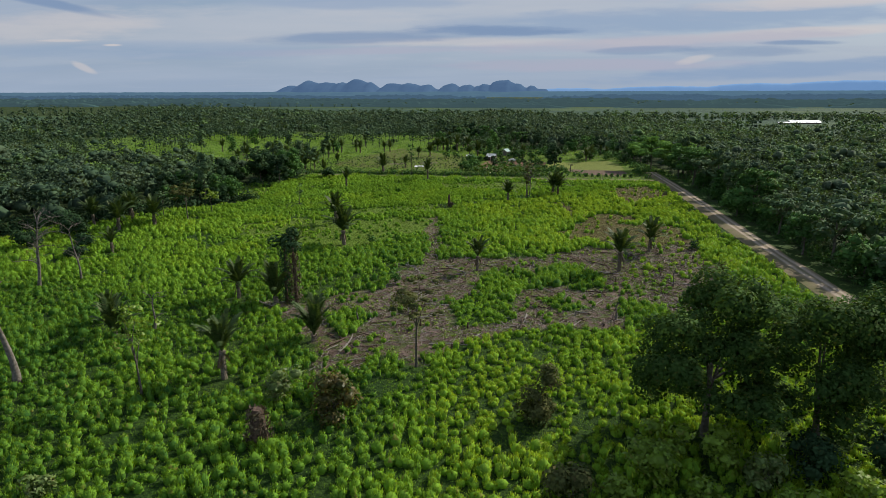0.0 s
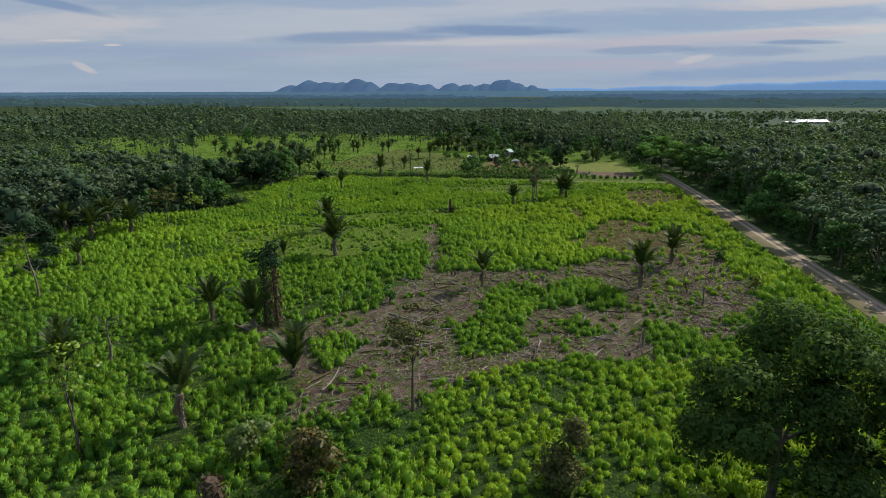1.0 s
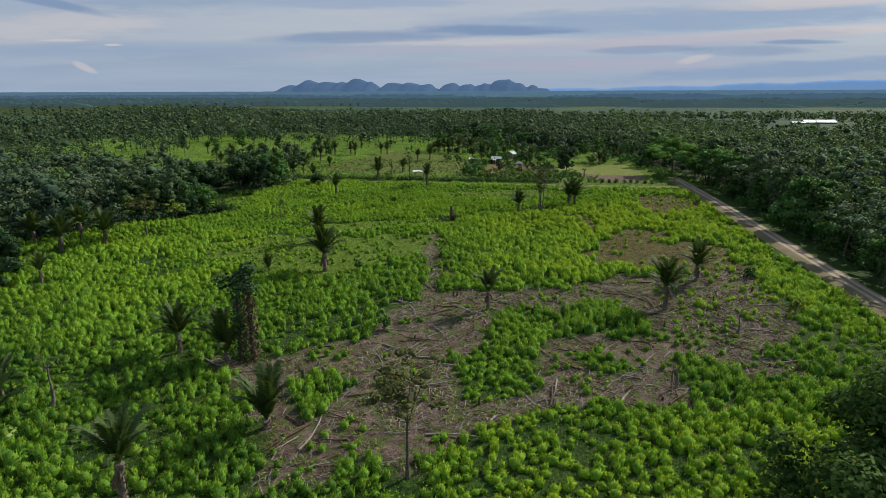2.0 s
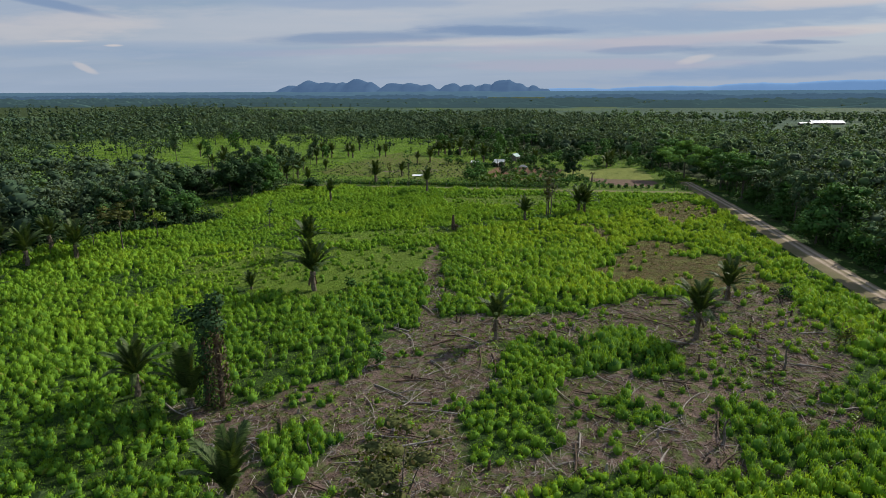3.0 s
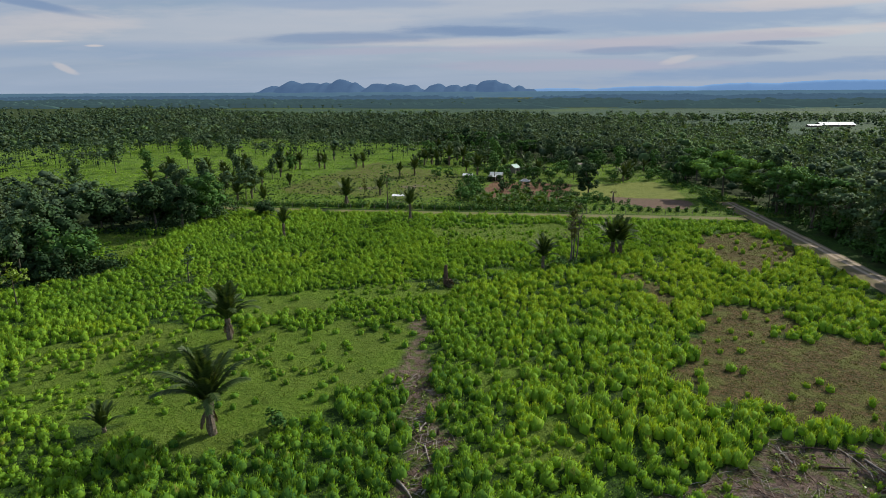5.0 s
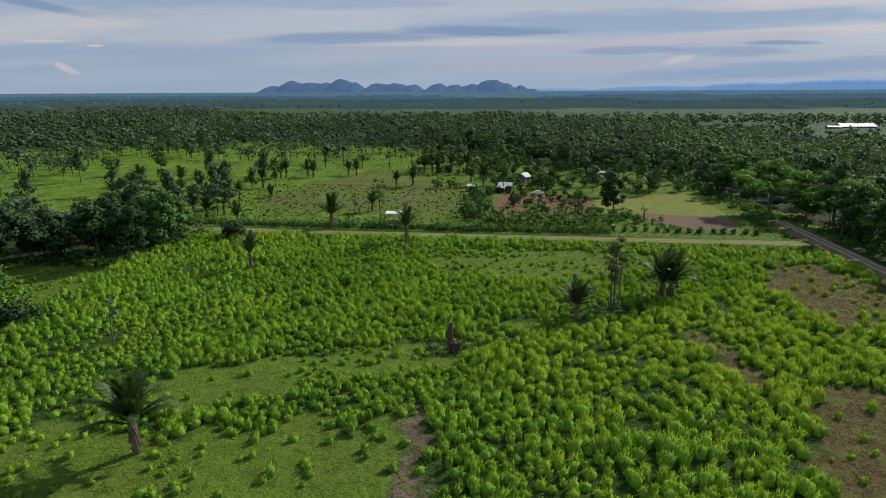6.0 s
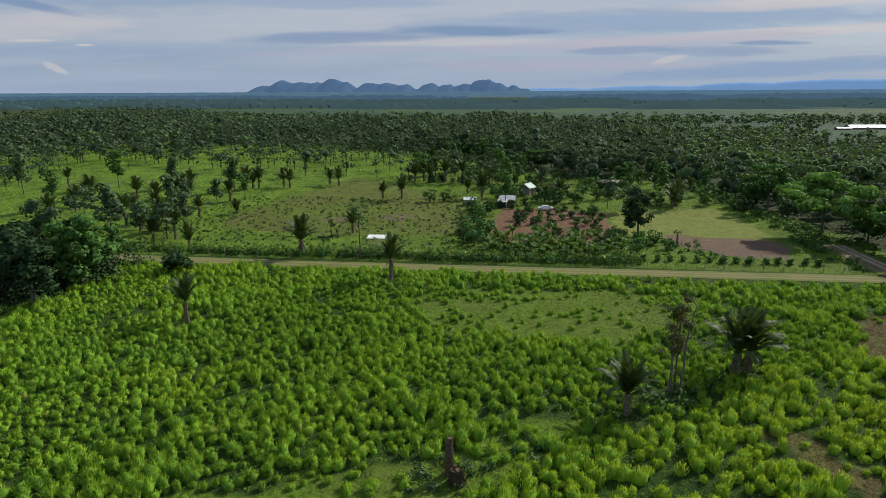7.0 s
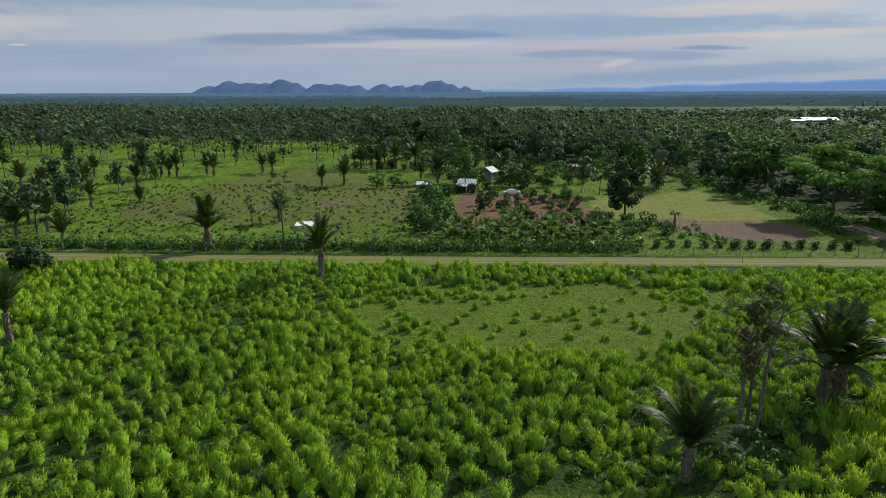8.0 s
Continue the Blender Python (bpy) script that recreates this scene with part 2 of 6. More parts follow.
def canopy_material():
    """Leaves of the joined woods: each tree has its own green, with distance haze painted in as blue."""
    n = Nodes("hazed_canopy_leaves")
    tree = n.node("ShaderNodeAttribute")
    tree.attribute_name = "tone"
    v = tree.outputs["Fac"]
    c = n.mix(n.ramp(v, 0.0, 0.5), (0.024, 0.05, 0.04), (0.058, 0.105, 0.064))
    c = n.mix(n.ramp(v, 0.55, 0.75), c, (0.088, 0.125, 0.08))
    c = n.mix(n.ramp(v, 0.85, 0.95), c, (0.105, 0.19, 0.065))
    each = n.spot.outputs["Random Per Island"]
    c = n.mix(n.math("MULTIPLY", each, 0.5), c, (0.12, 0.18, 0.09))
    c = n.mix(n.ramp(each, 0.0, 0.4, 0.55, 0.0), c, (0.018, 0.034, 0.024))
    return n.finish(c, 0.85, through=0.24, spec=0.05)


FAR_LEAF = canopy_material()
BARK = bark_material("grey_bark", (0.075, 0.065, 0.05), (0.15, 0.135, 0.11))
PALMBARK = bark_material("palm_boots", (0.10, 0.08, 0.06), (0.23, 0.19, 0.15), 6.0)
DEADWOOD = bark_material("weathered_wood", (0.19, 0.165, 0.14), (0.38, 0.34, 0.30), 4.0)
GREYWOOD = bark_material("grey_dead_bark", (0.10, 0.085, 0.07), (0.21, 0.185, 0.16), 3.0)
DARKWOOD = bark_material("dark_rotten_wood", (0.06, 0.04, 0.03), (0.14, 0.095, 0.07), 4.0)


def ground_material():
    n = Nodes("pasture_soil")
    zone = n.node("ShaderNodeVertexColor")
    zone.layer_name = "zone"
    part = n.node("ShaderNodeSeparateColor")
    n.tree.links.new(zone.outputs[0], part.inputs[0])
    fine, mid, big = n.noise(2.6, 6.0, 0.7), n.noise(0.35, 5.0, 0.6), n.noise(0.03, 4.0)
    # ground under tall grass kept dark: the shade of the gaps painted in
    green = n.mix(n.ramp(mid, 0.35, 0.65), (0.03, 0.068, 0.013), (0.055, 0.11, 0.017))
    green = n.mix(n.ramp(big, 0.4, 0.65), green, (0.06, 0.095, 0.02))
    short = n.mix(n.ramp(mid, 0.35, 0.65), (0.085, 0.14, 0.02), (0.125, 0.18, 0.03))
    short = n.mix(n.ramp(n.noise(0.06, 4.0, 0.6), 0.42, 0.6), short, (0.115, 0.205, 0.02))
    short = n.mix(n.ramp(fine, 0.35, 0.7), short, (0.12, 0.175, 0.026))
    short = n.mix(n.ramp(n.noise(0.9, 5.0, 0.65), 0.5, 0.66, 0.0, 0.65), short, (0.05, 0.105, 0.012))
    bare = n.mix(n.ramp(mid, 0.35, 0.65), (0.125, 0.087, 0.072), (0.21, 0.15, 0.125))
    bare = n.mix(n.ramp(fine, 0.45, 0.75), bare, (0.075, 0.055, 0.045))
    bare = n.mix(n.ramp(n.noise(0.8, 5.0), 0.45, 0.58, 0.0, 0.75), bare, (0.085, 0.13, 0.026))
    weedy = n.mix(n.ramp(fine, 0.42, 0.58), (0.15, 0.10, 0.05), (0.06, 0.062, 0.02))
    weedy = n.mix(n.ramp(mid, 0.45, 0.62, 0.0, 0.75), weedy, (0.13, 0.15, 0.04))
    green = n.mix(n.ramp(fine, 0.4, 0.6), green, (0.02, 0.045, 0.01))
    c = n.mix(part.outputs[1], green, short)
    lush = n.node("ShaderNodeAttribute")
    lush.attribute_name = "lush"
    c = n.mix(lush.outputs["Fac"], c, n.mix(n.ramp(n.noise(0.12, 5.0, 0.65), 0.4, 0.62), (0.14, 0.235, 0.028), (0.08, 0.14, 0.022)))
    c = n.mix(part.outputs[2], c, weedy)
    c = n.mix(part.outputs[0], c, bare)
    red = n.node("ShaderNodeAttribute")
    red.attribute_name = "red_soil"
    c = n.mix(red.outputs["Fac"], c, n.mix(n.ramp(fine, 0.35, 0.65), (0.21, 0.105, 0.065), (0.14, 0.08, 0.05)))
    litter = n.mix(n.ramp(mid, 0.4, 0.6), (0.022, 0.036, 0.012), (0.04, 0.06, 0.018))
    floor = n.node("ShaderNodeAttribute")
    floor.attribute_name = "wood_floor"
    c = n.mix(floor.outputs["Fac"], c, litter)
    mown = n.node("ShaderNodeAttribute")
    mown.attribute_name = "mown"
    c = n.mix(mown.outputs["Fac"], c, n.mix(n.ramp(mid, 0.35, 0.65), (0.15, 0.18, 0.04), (0.19, 0.21, 0.05)))
    plot = n.node("ShaderNodeAttribute")
    plot.attribute_name = "plot"
    c = n.mix(n.math("MULTIPLY", plot.outputs["Fac"], n.ramp(n.noise(0.5, 4.0), 0.3, 0.5, 0.55, 1.0)), c, n.mix(n.ramp(fine, 0.35, 0.65), (0.20, 0.13, 0.098), (0.125, 0.085, 0.066)))
    # far fields: distance haze painted into their blue-green
    hazed_field = n.node("ShaderNodeAttribute")
    hazed_field.attribute_name = "hazed_field"
    rows = n.mix(n.ramp(n.noise(0.02, 4.0, 0.6), 0.4, 0.6), (0.046, 0.088, 0.055), (0.034, 0.068, 0.05))
    c = n.mix(hazed_field.outputs["Fac"], c, n.mix(n.ramp(n.noise(0.006, 3.0), 0.5, 0.62), rows, (0.06, 0.10, 0.045)))
    rise = n.math("ADD", fine, n.math("MULTIPLY", mid, 2.0))
    return n.finish(c, 0.95, n.bump(rise, 1.0, 0.4), spec=0.1)


def road_material(name, grassy):
    n = Nodes(name)
    zone = n.node("ShaderNodeVertexColor")
    zone.layer_name = "zone"
    part = n.node("ShaderNodeSeparateColor")
    n.tree.links.new(zone.outputs[0], part.inputs[0])
    fine, mid = n.noise(3.0, 6.0, 0.7), n.noise(0.22, 5.0, 0.6)
    verge = n.mix(n.ramp(mid, 0.35, 0.65), (0.175, 0.135, 0.09), (0.125, 0.115, 0.055))
    verge = n.mix(n.ramp(fine, 0.45, 0.7, 0.0, grassy), verge, (0.15, 0.165, 0.05))
    sand = n.mix(n.ramp(fine, 0.35, 0.65), (0.33, 0.26, 0.195), (0.44, 0.36, 0.29))
    rut = n.math("MULTIPLY", part.outputs[0], n.ramp(n.noise(0.12, 4.0), 0.3, 0.5, 0.0 if grassy > 0.5 else 0.7, 0.7 if grassy > 0.5 else 1.0))
    if grassy > 0.5:
        verge = n.mix(n.ramp(mid, 0.3, 0.6), (0.105, 0.15, 0.035), (0.14, 0.145, 0.05))
        sand = n.mix(n.ramp(fine, 0.35, 0.65), (0.27, 0.215, 0.13), (0.20, 0.175, 0.085))
    c = n.mix(rut, verge, sand)
    return n.finish(c, 0.95, n.bump(fine, 0.6, 0.08), spec=0.1)


GROUND, ROAD, TRACK = ground_material(), road_material("sandy_road", 0.35), road_material("grassy_track", 0.95)

# ---- geometry helpers ----


def mesh_of(name, pieces, material, smooth=False, normals=None):
    """A mesh from (points, faces) arrays; every array of faces has one number of corners."""
    pts, loops, totals, base = [], [], [], 0
    for v, f in pieces:
        v, f = np.asarray(v, dtype=np.float32), np.asarray(f, dtype=np.int32)
        if len(f):
            loops.append((f + base).ravel())
            totals.append(np.full(len(f), f.shape[1], dtype=np.int32))
        pts.append(v)
        base += len(v)
    pts, loops, totals = np.concatenate(pts), np.concatenate(loops), np.concatenate(totals)
    me = bpy.data.meshes.new(name)
    me.vertices.add(len(pts))
    me.vertices.foreach_set("co", pts.ravel())
    me.loops.add(len(loops))
    me.loops.foreach_set("vertex_index", loops)
    me.polygons.add(len(totals))
    starts = np.zeros(len(totals), dtype=np.int32)
    starts[1:] = np.cumsum(totals)[:-1]
    me.polygons.foreach_set("loop_start", starts)
    me.polygons.foreach_set("use_smooth", np.full(len(totals), smooth))
    me.materials.append(material)
    me.update(calc_edges=True)
    if normals is not None:
        me.normals_split_custom_set_from_vertices(normals.astype(np.float32))
    return me


def part_of(name, pieces, material, parent, label="", smooth=False, normals=None):
    ob = new(name, mesh_of(name, pieces, material, smooth, normals))
    ob.parent = parent
    if label:
        tagged(ob, label)
    return ob


def thing(name, place=(0, 0, 0), turn=0.0, size=1.0):
    ob = new(name)
    ob.empty_display_size = 0.5
    ob.matrix_basis = pose(*place, 0, 0, turn) @ Matrix.Scale(size, 4)
    return ob


def tube(path, radii, sides=7, wobble=0.0, rng=None):
    """A tapered round bar along a path, closed at both ends."""
    path = np.asarray(path, dtype=float)
    n = len(path)
    go = np.gradient(path, axis=0)
    go /= np.linalg.norm(go, axis=1)[:, None] + 1e-9
    up = np.where(np.abs(go[:, 2:3]) > 0.9, np.array([[1.0, 0, 0]]), np.array([[0, 0, 1.0]]))
    a = np.cross(go, up)
    a /= np.linalg.norm(a, axis=1)[:, None] + 1e-9
    b = np.cross(go, a)
    ang = np.linspace(0, 2 * np.pi, sides, endpoint=False)
    r = np.asarray(radii, dtype=float)[:, None] * np.ones((1, sides))
    if wobble:
        r = r * (1 + wobble * (rng.random(r.shape) - 0.5))
    v = path[:, None] + r[..., None] * (np.cos(ang)[None, :, None] * a[:, None] + np.sin(ang)[None, :, None] * b[:, None])
    v = v.reshape(-1, 3)
    i = np.arange(n - 1)[:, None] * sides
    j = np.arange(sides)[None]
    k = (j + 1) % sides
    f = np.stack([i + j, i + k, i + sides + k, i + sides + j], -1).reshape(-1, 4)
    ends = [(v, f)]
    v2 = np.concatenate([v, path[:1], path[-1:]])
    cap = np.concatenate([np.stack([np.full(sides, len(v)), k[0], j[0]], -1), np.stack([np.full(sides, len(v) + 1), (n - 1) * sides + j[0], (n - 1) * sides + k[0]], -1)])
    return [(v, f), (v2, cap)]


def block(lo, hi):
    (x0, y0, z0), (x1, y1, z1) = lo, hi
    v = [(x0, y0, z0), (x1, y0, z0), (x1, y1, z0), (x0, y1, z0), (x0, y0, z1), (x1, y0, z1), (x1, y1, z1), (x0, y1, z1)]
    return [(v, [(3, 2, 1, 0), (4, 5, 6, 7), (0, 1, 5, 4), (1, 2, 6, 5), (2, 3, 7, 6), (3, 0, 4, 7)])]


def sprays(rng, centres, normals, size, long=1.5, loose=0.45):
    """Kite-shaped leaf sprays, a little folded, lying across the given normals."""
    n = len(centres)
    nor = normals + rng.normal(0, loose, (n, 3))
    nor /= np.linalg.norm(nor, axis=1)[:, None] + 1e-9
    t = np.cross(nor, rng.normal(0, 1, (n, 3)))
    t /= np.linalg.norm(t, axis=1)[:, None] + 1e-9
    s = np.cross(nor, t)
    w = size * rng.uniform(0.6, 1.25, (n, 1))
    h = w * long
    q = np.stack([centres - t * h * 0.5, centres - s * w * 0.5 - nor * w * 0.15, centres + t * h * 0.5 - nor * w * 0.25, centres + s * w * 0.5 - nor * w * 0.15 + t * h * rng.uniform(-0.1, 0.15, (n, 1))], 1)
    return q.reshape(-1, 3), np.arange(4 * n).reshape(-1, 4)


def soft_normals(rng, normals, corners=4, loose=0.35):
    """Normals that follow the rounded leaf mass, a little loose, one for each corner of a leaf."""
    n = normals / (np.linalg.norm(normals, axis=1)[:, None] + 1e-9) + rng.normal(0, loose, normals.shape)
    n /= np.linalg.norm(n, axis=1)[:, None] + 1e-9
    return np.repeat(n, corners, 0)


def cores(rng, mid, r, flat, rise=0.0, k=6):
    """Lumpy inner leaf masses, one for each middle, that close a crown behind its outer sprays."""
    n = len(mid)
    ang = np.arange(k) * 2 * np.pi / k
    rows = []
    for rad, up in ((0.62, -0.7), (1.0, 0.0), (0.7, 0.66)):
        a = ang[None] + rng.uniform(0, 0.8, (n, k))
        q = r[:, None] * rad * rng.uniform(0.8, 1.2, (n, k))
        rows.append(np.stack([np.cos(a) * q, np.sin(a) * q, np.broadcast_to((r * up * flat)[:, None], (n, k)) * rng.uniform(0.8, 1.2, (n, k))], -1))
    for up in (-0.9, 1.0):
        rows.append(np.stack([0 * r, 0 * r, r * flat * up], -1)[:, None])
    off = np.concatenate(rows, 1)
    nor = off / np.stack([r, r, r * flat], -1)[:, None] + np.array([0, 0, rise])
    j = np.arange(k)
    quads = np.concatenate([np.stack([b * k + j, b * k + (j + 1) % k, b * k + k + (j + 1) % k, b * k + k + j], -1) for b in (0, 1)])
    tris = np.concatenate([np.stack([(j + 1) % k, j, np.full(k, 3 * k)], -1), np.stack([2 * k + j, 2 * k + (j + 1) % k, np.full(k, 3 * k + 1)], -1)])
    step = (np.arange(n) * (3 * k + 2))[:, None, None]
    nor /= np.linalg.norm(nor, axis=-1)[..., None] + 1e-9
    return (off + mid[:, None]).reshape(-1, 3), (quads[None] + step).reshape(-1, 4), (tris[None] + step).reshape(-1, 3), nor.reshape(-1, 3)


def crown(rng, blobs, count, size, hollow=0.72):
    """Leaf sprays over the outside of lumpy clumps; blobs are rows of x, y, z, radius, flatness."""
    blobs = np.asarray(blobs, dtype=float)
    weight = blobs[:, 3] ** 2
    pick = rng.choice(len(blobs), count, p=weight / weight.sum())
    d = rng.normal(0, 1, (count, 3))
    d[:, 2] += 0.35
    d /= np.linalg.norm(d, axis=1)[:, None]
    r = blobs[pick, 3:4] * rng.uniform(hollow, 1.06, (count, 1))
    lump = 1 + 0.18 * np.sin(d[:, :1] * 5 + pick[:, None]) * np.cos(d[:, 1:2] * 4.3 - pick[:, None])
    c = blobs[pick, :3] + d * r * lump * np.stack([np.ones(count), np.ones(count), blobs[pick, 4]], 1)
    nor = d * 0.8
    nor[:, 2] += 0.6
    return sprays(rng, c, nor, size), soft_normals(rng, d + np.array([0, 0, 0.25]), 4, 0.25)


def value_noise(x, y, scale, seed):
    x, y = np.asarray(x) / scale + 1000.5, np.asarray(y) / scale + 1000.5
    xi, yi = np.floor(x).astype(np.int64), np.floor(y).astype(np.int64)
    fx, fy = x - xi, y - yi
    fx, fy = fx * fx * (3 - 2 * fx), fy * fy * (3 - 2 * fy)

    def h(a, b):
        k = (a * 374761393 + b * 668265263 + seed * 974634777) & 0xFFFFFFFF
        k = ((k ^ (k >> 13)) * 1274126177) & 0xFFFFFFFF
        return ((k ^ (k >> 16)) & 0xFFFF) / 65535.0

    return (h(xi, yi) * (1 - fx) + h(xi + 1, yi) * fx) * (1 - fy) + (h(xi, yi + 1) * (1 - fx) + h(xi + 1, yi + 1) * fx) * fy


def inside(x, y, poly, warp=2.0, seed=3):
    """Whether points lie in an outline whose edge is frayed by about warp metres."""
    px = x + warp * (value_noise(x, y, 5.0, seed) - 0.5) * 2 + warp * 0.6 * (value_noise(x, y, 1.8, seed + 7) - 0.5) * 2
    py = y + warp * (value_noise(x, y, 5.0, seed + 1) - 0.5) * 2 + warp * 0.6 * (value_noise(x, y, 1.8, seed + 8) - 0.5) * 2
    hit = np.zeros(np.shape(px), dtype=bool)
    for (x0, y0), (x1, y1) in zip(poly, poly[1:] + poly[:1]):
        if y0 != y1:
            hit ^= ((y0 > py) != (y1 > py)) & (px < (x1 - x0) * (py - y0) / (y1 - y0) + x0)
    return hit


# ---- the plan ----
LOW_PATCHES = [
    [(-86, 161), (-74, 169), (-57, 169), (-42, 175), (-33, 176), (-30, 160), (-35, 154), (-40, 146), (-41, 137), (-48, 138), (-56, 139), (-65, 140), (-73, 145), (-81, 152)],
    [(-41, 253), (-10, 255), (11, 253), (2, 236), (-10, 229), (-15, 231), (-25, 231), (-36, 232), (-40, 240)],
    [(-66, 182), (-60, 186), (-43, 193), (-32, 198), (-23, 207), (-14, 208), (-15, 202), (-25, 193), (-34, 188), (-50, 180), (-59, 175)],
    [(-19, 141), (-8, 150), (-6, 143), (-14, 136)],
    [(-21, 160), (-14, 166), (-14, 160), (-18, 153)],
    [(-131, 222), (-123, 230), (-107, 230), (-103, 216), (-101, 205), (-118, 209)],
]
BROWN_PATCHES = [
    [(29, 243), (44, 247), (48, 233), (42, 218), (32, 206), (27, 221)],
    [(14, 184), (23, 193), (30, 188), (26, 178), (40, 177), (40, 160), (38, 148), (23, 152), (5, 156), (10, 170)],
    [(4, 207), (9, 206), (13, 197), (15, 192), (11, 187), (10, 191), (6, 199)],
]
DEBRIS_PATCHES = [
    [(-50, 97), (-42, 97), (-37, 104), (-30, 105), (-28, 122), (-23, 127), (-19, 130), (-14, 113), (-11, 105), (-13, 95), (-11, 91), (-5, 90), (-8, 86), (-13, 83), (-14, 76), (-16, 75), (-22, 77), (-24, 74),
     (-27, 71), (-30, 71), (-31, 78), (-34, 82), (-37, 83), (-42, 91)],
    [(-33, 123), (-22, 125), (-20, 133), (-12, 132), (-3, 135), (6, 142), (14, 147), (28, 150), (36, 160), (40, 156), (39, 140), (38, 128), (36, 121), (28, 111), (32, 110), (33, 104), (28, 100), (20, 96),
     (10, 93), (-2, 92), (-8, 89), (-12, 90), (-12, 96), (-12, 106), (-14, 114), (-28, 122)],
]
WEEDY_PATCHES = [
    [(-45, 103), (-44, 112), (-38, 124), (-30, 130), (-27, 124), (-28, 108), (-36, 104)],
    [(34, 122), (38, 133), (43, 130), (45, 118), (38, 106), (33, 108)],
]
GULLY = [(-34, 180), (-31, 170), (-30, 157), (-25, 141), (-26, 127), (-21, 127), (-21, 141), (-26, 158), (-28, 170), (-31, 180)]
TALL_ISLANDS = [
    [(-12, 121), (-6, 125), (-1, 121), (6, 131), (10, 132), (14, 121), (14, 115), (9, 113), (5, 117), (-1, 112), (-3, 106), (-4, 101), (-3, 94), (-8, 91), (-12, 91), (-14, 97), (-14, 104), (-11, 110)],
    [(2, 106), (5, 109), (10, 105), (8, 102), (3, 102)],
    [(17, 110), (20, 109), (24, 104), (28, 103), (31, 100), (21, 96), (15, 95), (16, 103)],
    [(-34, 95), (-27, 95), (-26, 88), (-29, 83), (-34, 88)],
]
WOODS_WEST = [(-105, 258), (-106, 246), (-108, 231), (-124, 232), (-136, 224), (-120, 207), (-101, 202), (-99, 194), (-110, 187), (-118, 172), (-134, 149), (-150, 126), (-420, 20), (-460, 268), (-260, 262), (-150, 264), (-122, 262)]
WOODS_NORTH = [(-500, 590), (-280, 575), (-188, 560), (-142, 546), (-79, 503), (-34, 469), (-8, 410), (9, 394), (33, 409), (50, 345), (62, 300), (420, 300), (330, 400), (190, 440), (165, 475), (141, 520), (108, 595), (78, 690), (28, 780), (-50, 900), (-120, 860), (-260, 820), (-420, 960), (-700, 1000)]
WOODS_EAST = [(63, 300), (61, 250), (62, 180), (65, 128), (68, 60), (70, 0), (420, 0), (520, 300)]
PALMS = [
    ("tall", 17.9, 128.3, 9.9), ("mid", 27.2, 146.0, 8.4), ("thin", -11.9, 122.2, 7.7), ("mid", -47.5, 141.0, 10.2), ("mid", -58.0, 165.8, 9.2),
    ("mid", -53.9, 98.4, 7.8), ("low", -32.8, 81.4, 7.0), ("thin", -40.3, 68.0, 9.4), ("low", -46.0, 97.0, 7.5), ("low", -59.4, 139.6, 3.6), ("mid", -114.5, 147.4, 9.2), ("mid", -108.2, 154.2, 9.0),
    ("thin", -75.7, 231.2, 8.2), ("thin", -47.4, 256.8, 9.3), ("mid", 5.6, 220.7, 9.4), ("mid", 7.4, 221.6, 8.8), ("mid", -10.0, 209.0, 7.2),
    ("low", -102.6, 279.8, 5.5), ("mid", -71.4, 272.8, 9.6), ("mid", -65.6, 295.0, 6.6), ("mid", -134.5, 334.9, 7.6), ("mid", -145.0, 334.6, 7.9), ("mid", -155.2, 339.6, 8.2),
    ("low", -109.1, 319.2, 4.8), ("mid", -124.0, 364.6, 6.4), ("tall", -121.1, 416.2, 10.3), ("mid", -98.1, 379.9, 6.9), ("mid", -143.8, 345.4, 6.7), ("mid", -69.2, 347.3, 6.3),
    ("mid", -62.5, 347.4, 8.5), ("mid", -64.8, 388.7, 8.5), ("mid", -58.6, 388.9, 7.7), ("tall", -52.4, 389.0, 10.5), ("tall", -45.3, 389.1, 10.1), ("mid", -40.8, 360.0, 6.2),
    ("mid", -35.2, 353.9, 9.7), ("thin", -99.1, 124.2, 6.6), ("low", -68.5, 83.5, 5.4), ("low", -147.5, 325.0, 4.5), ("low", -125.4, 296.1, 4.2), ("mid", -61.7, 392.8, 8.5), ("mid", -94.0, 378.0, 7.5),
]
LONE_TREES = [(-3.4, 215.0), (-4.0, 215.2), (-15.7, 75.2), (0.9, 63.8), (-80.2, 193.0), (-28.9, 196.0), (-43.3, 97.8), (19.3, 63.5), (32.5, 65.0)]


def road_x(y):
    """The middle of the sandy road that runs beside the field."""
    return 56.3 - 3.6 * np.clip((np.asarray(y, dtype=float) - 110) / 165, -1, 1.6) + 0.5 * np.sin(np.asarray(y, dtype=float) / 31.0)


def field_mask(x, y):
    ok = (y > 38) & (y < 262) & (x < road_x(y) - 4.3) & (x > -8 - 1.05 * y) & (x > -135) & (x < 10 + 0.6 * y)
    return ok & ~inside(x, y, WOODS_WEST, 1.0, 5)


def zones(x, y):
    """Bare, low-grass and brown-weed masks of the field."""
    low = np.zeros(np.shape(x), dtype=bool)
    brown, bare = low.copy(), low.copy()
    for i, p in enumerate(LOW_PATCHES):
        low |= inside(x, y, p, 2.5, 11 + i)
    for i, p in enumerate(BROWN_PATCHES):
        brown |= inside(x, y, p, 2.2, 31 + i)
    for i, p in enumerate(DEBRIS_PATCHES):
        bare |= inside(x, y, p, 1.6, 51 + i)
    for i, p in enumerate(TALL_ISLANDS):
        bare &= ~inside(x, y, p, 1.3, 71 + i)
    bare |= inside(x, y, GULLY, 1.4, 91)
    return bare, low & ~bare, brown & ~bare & ~low


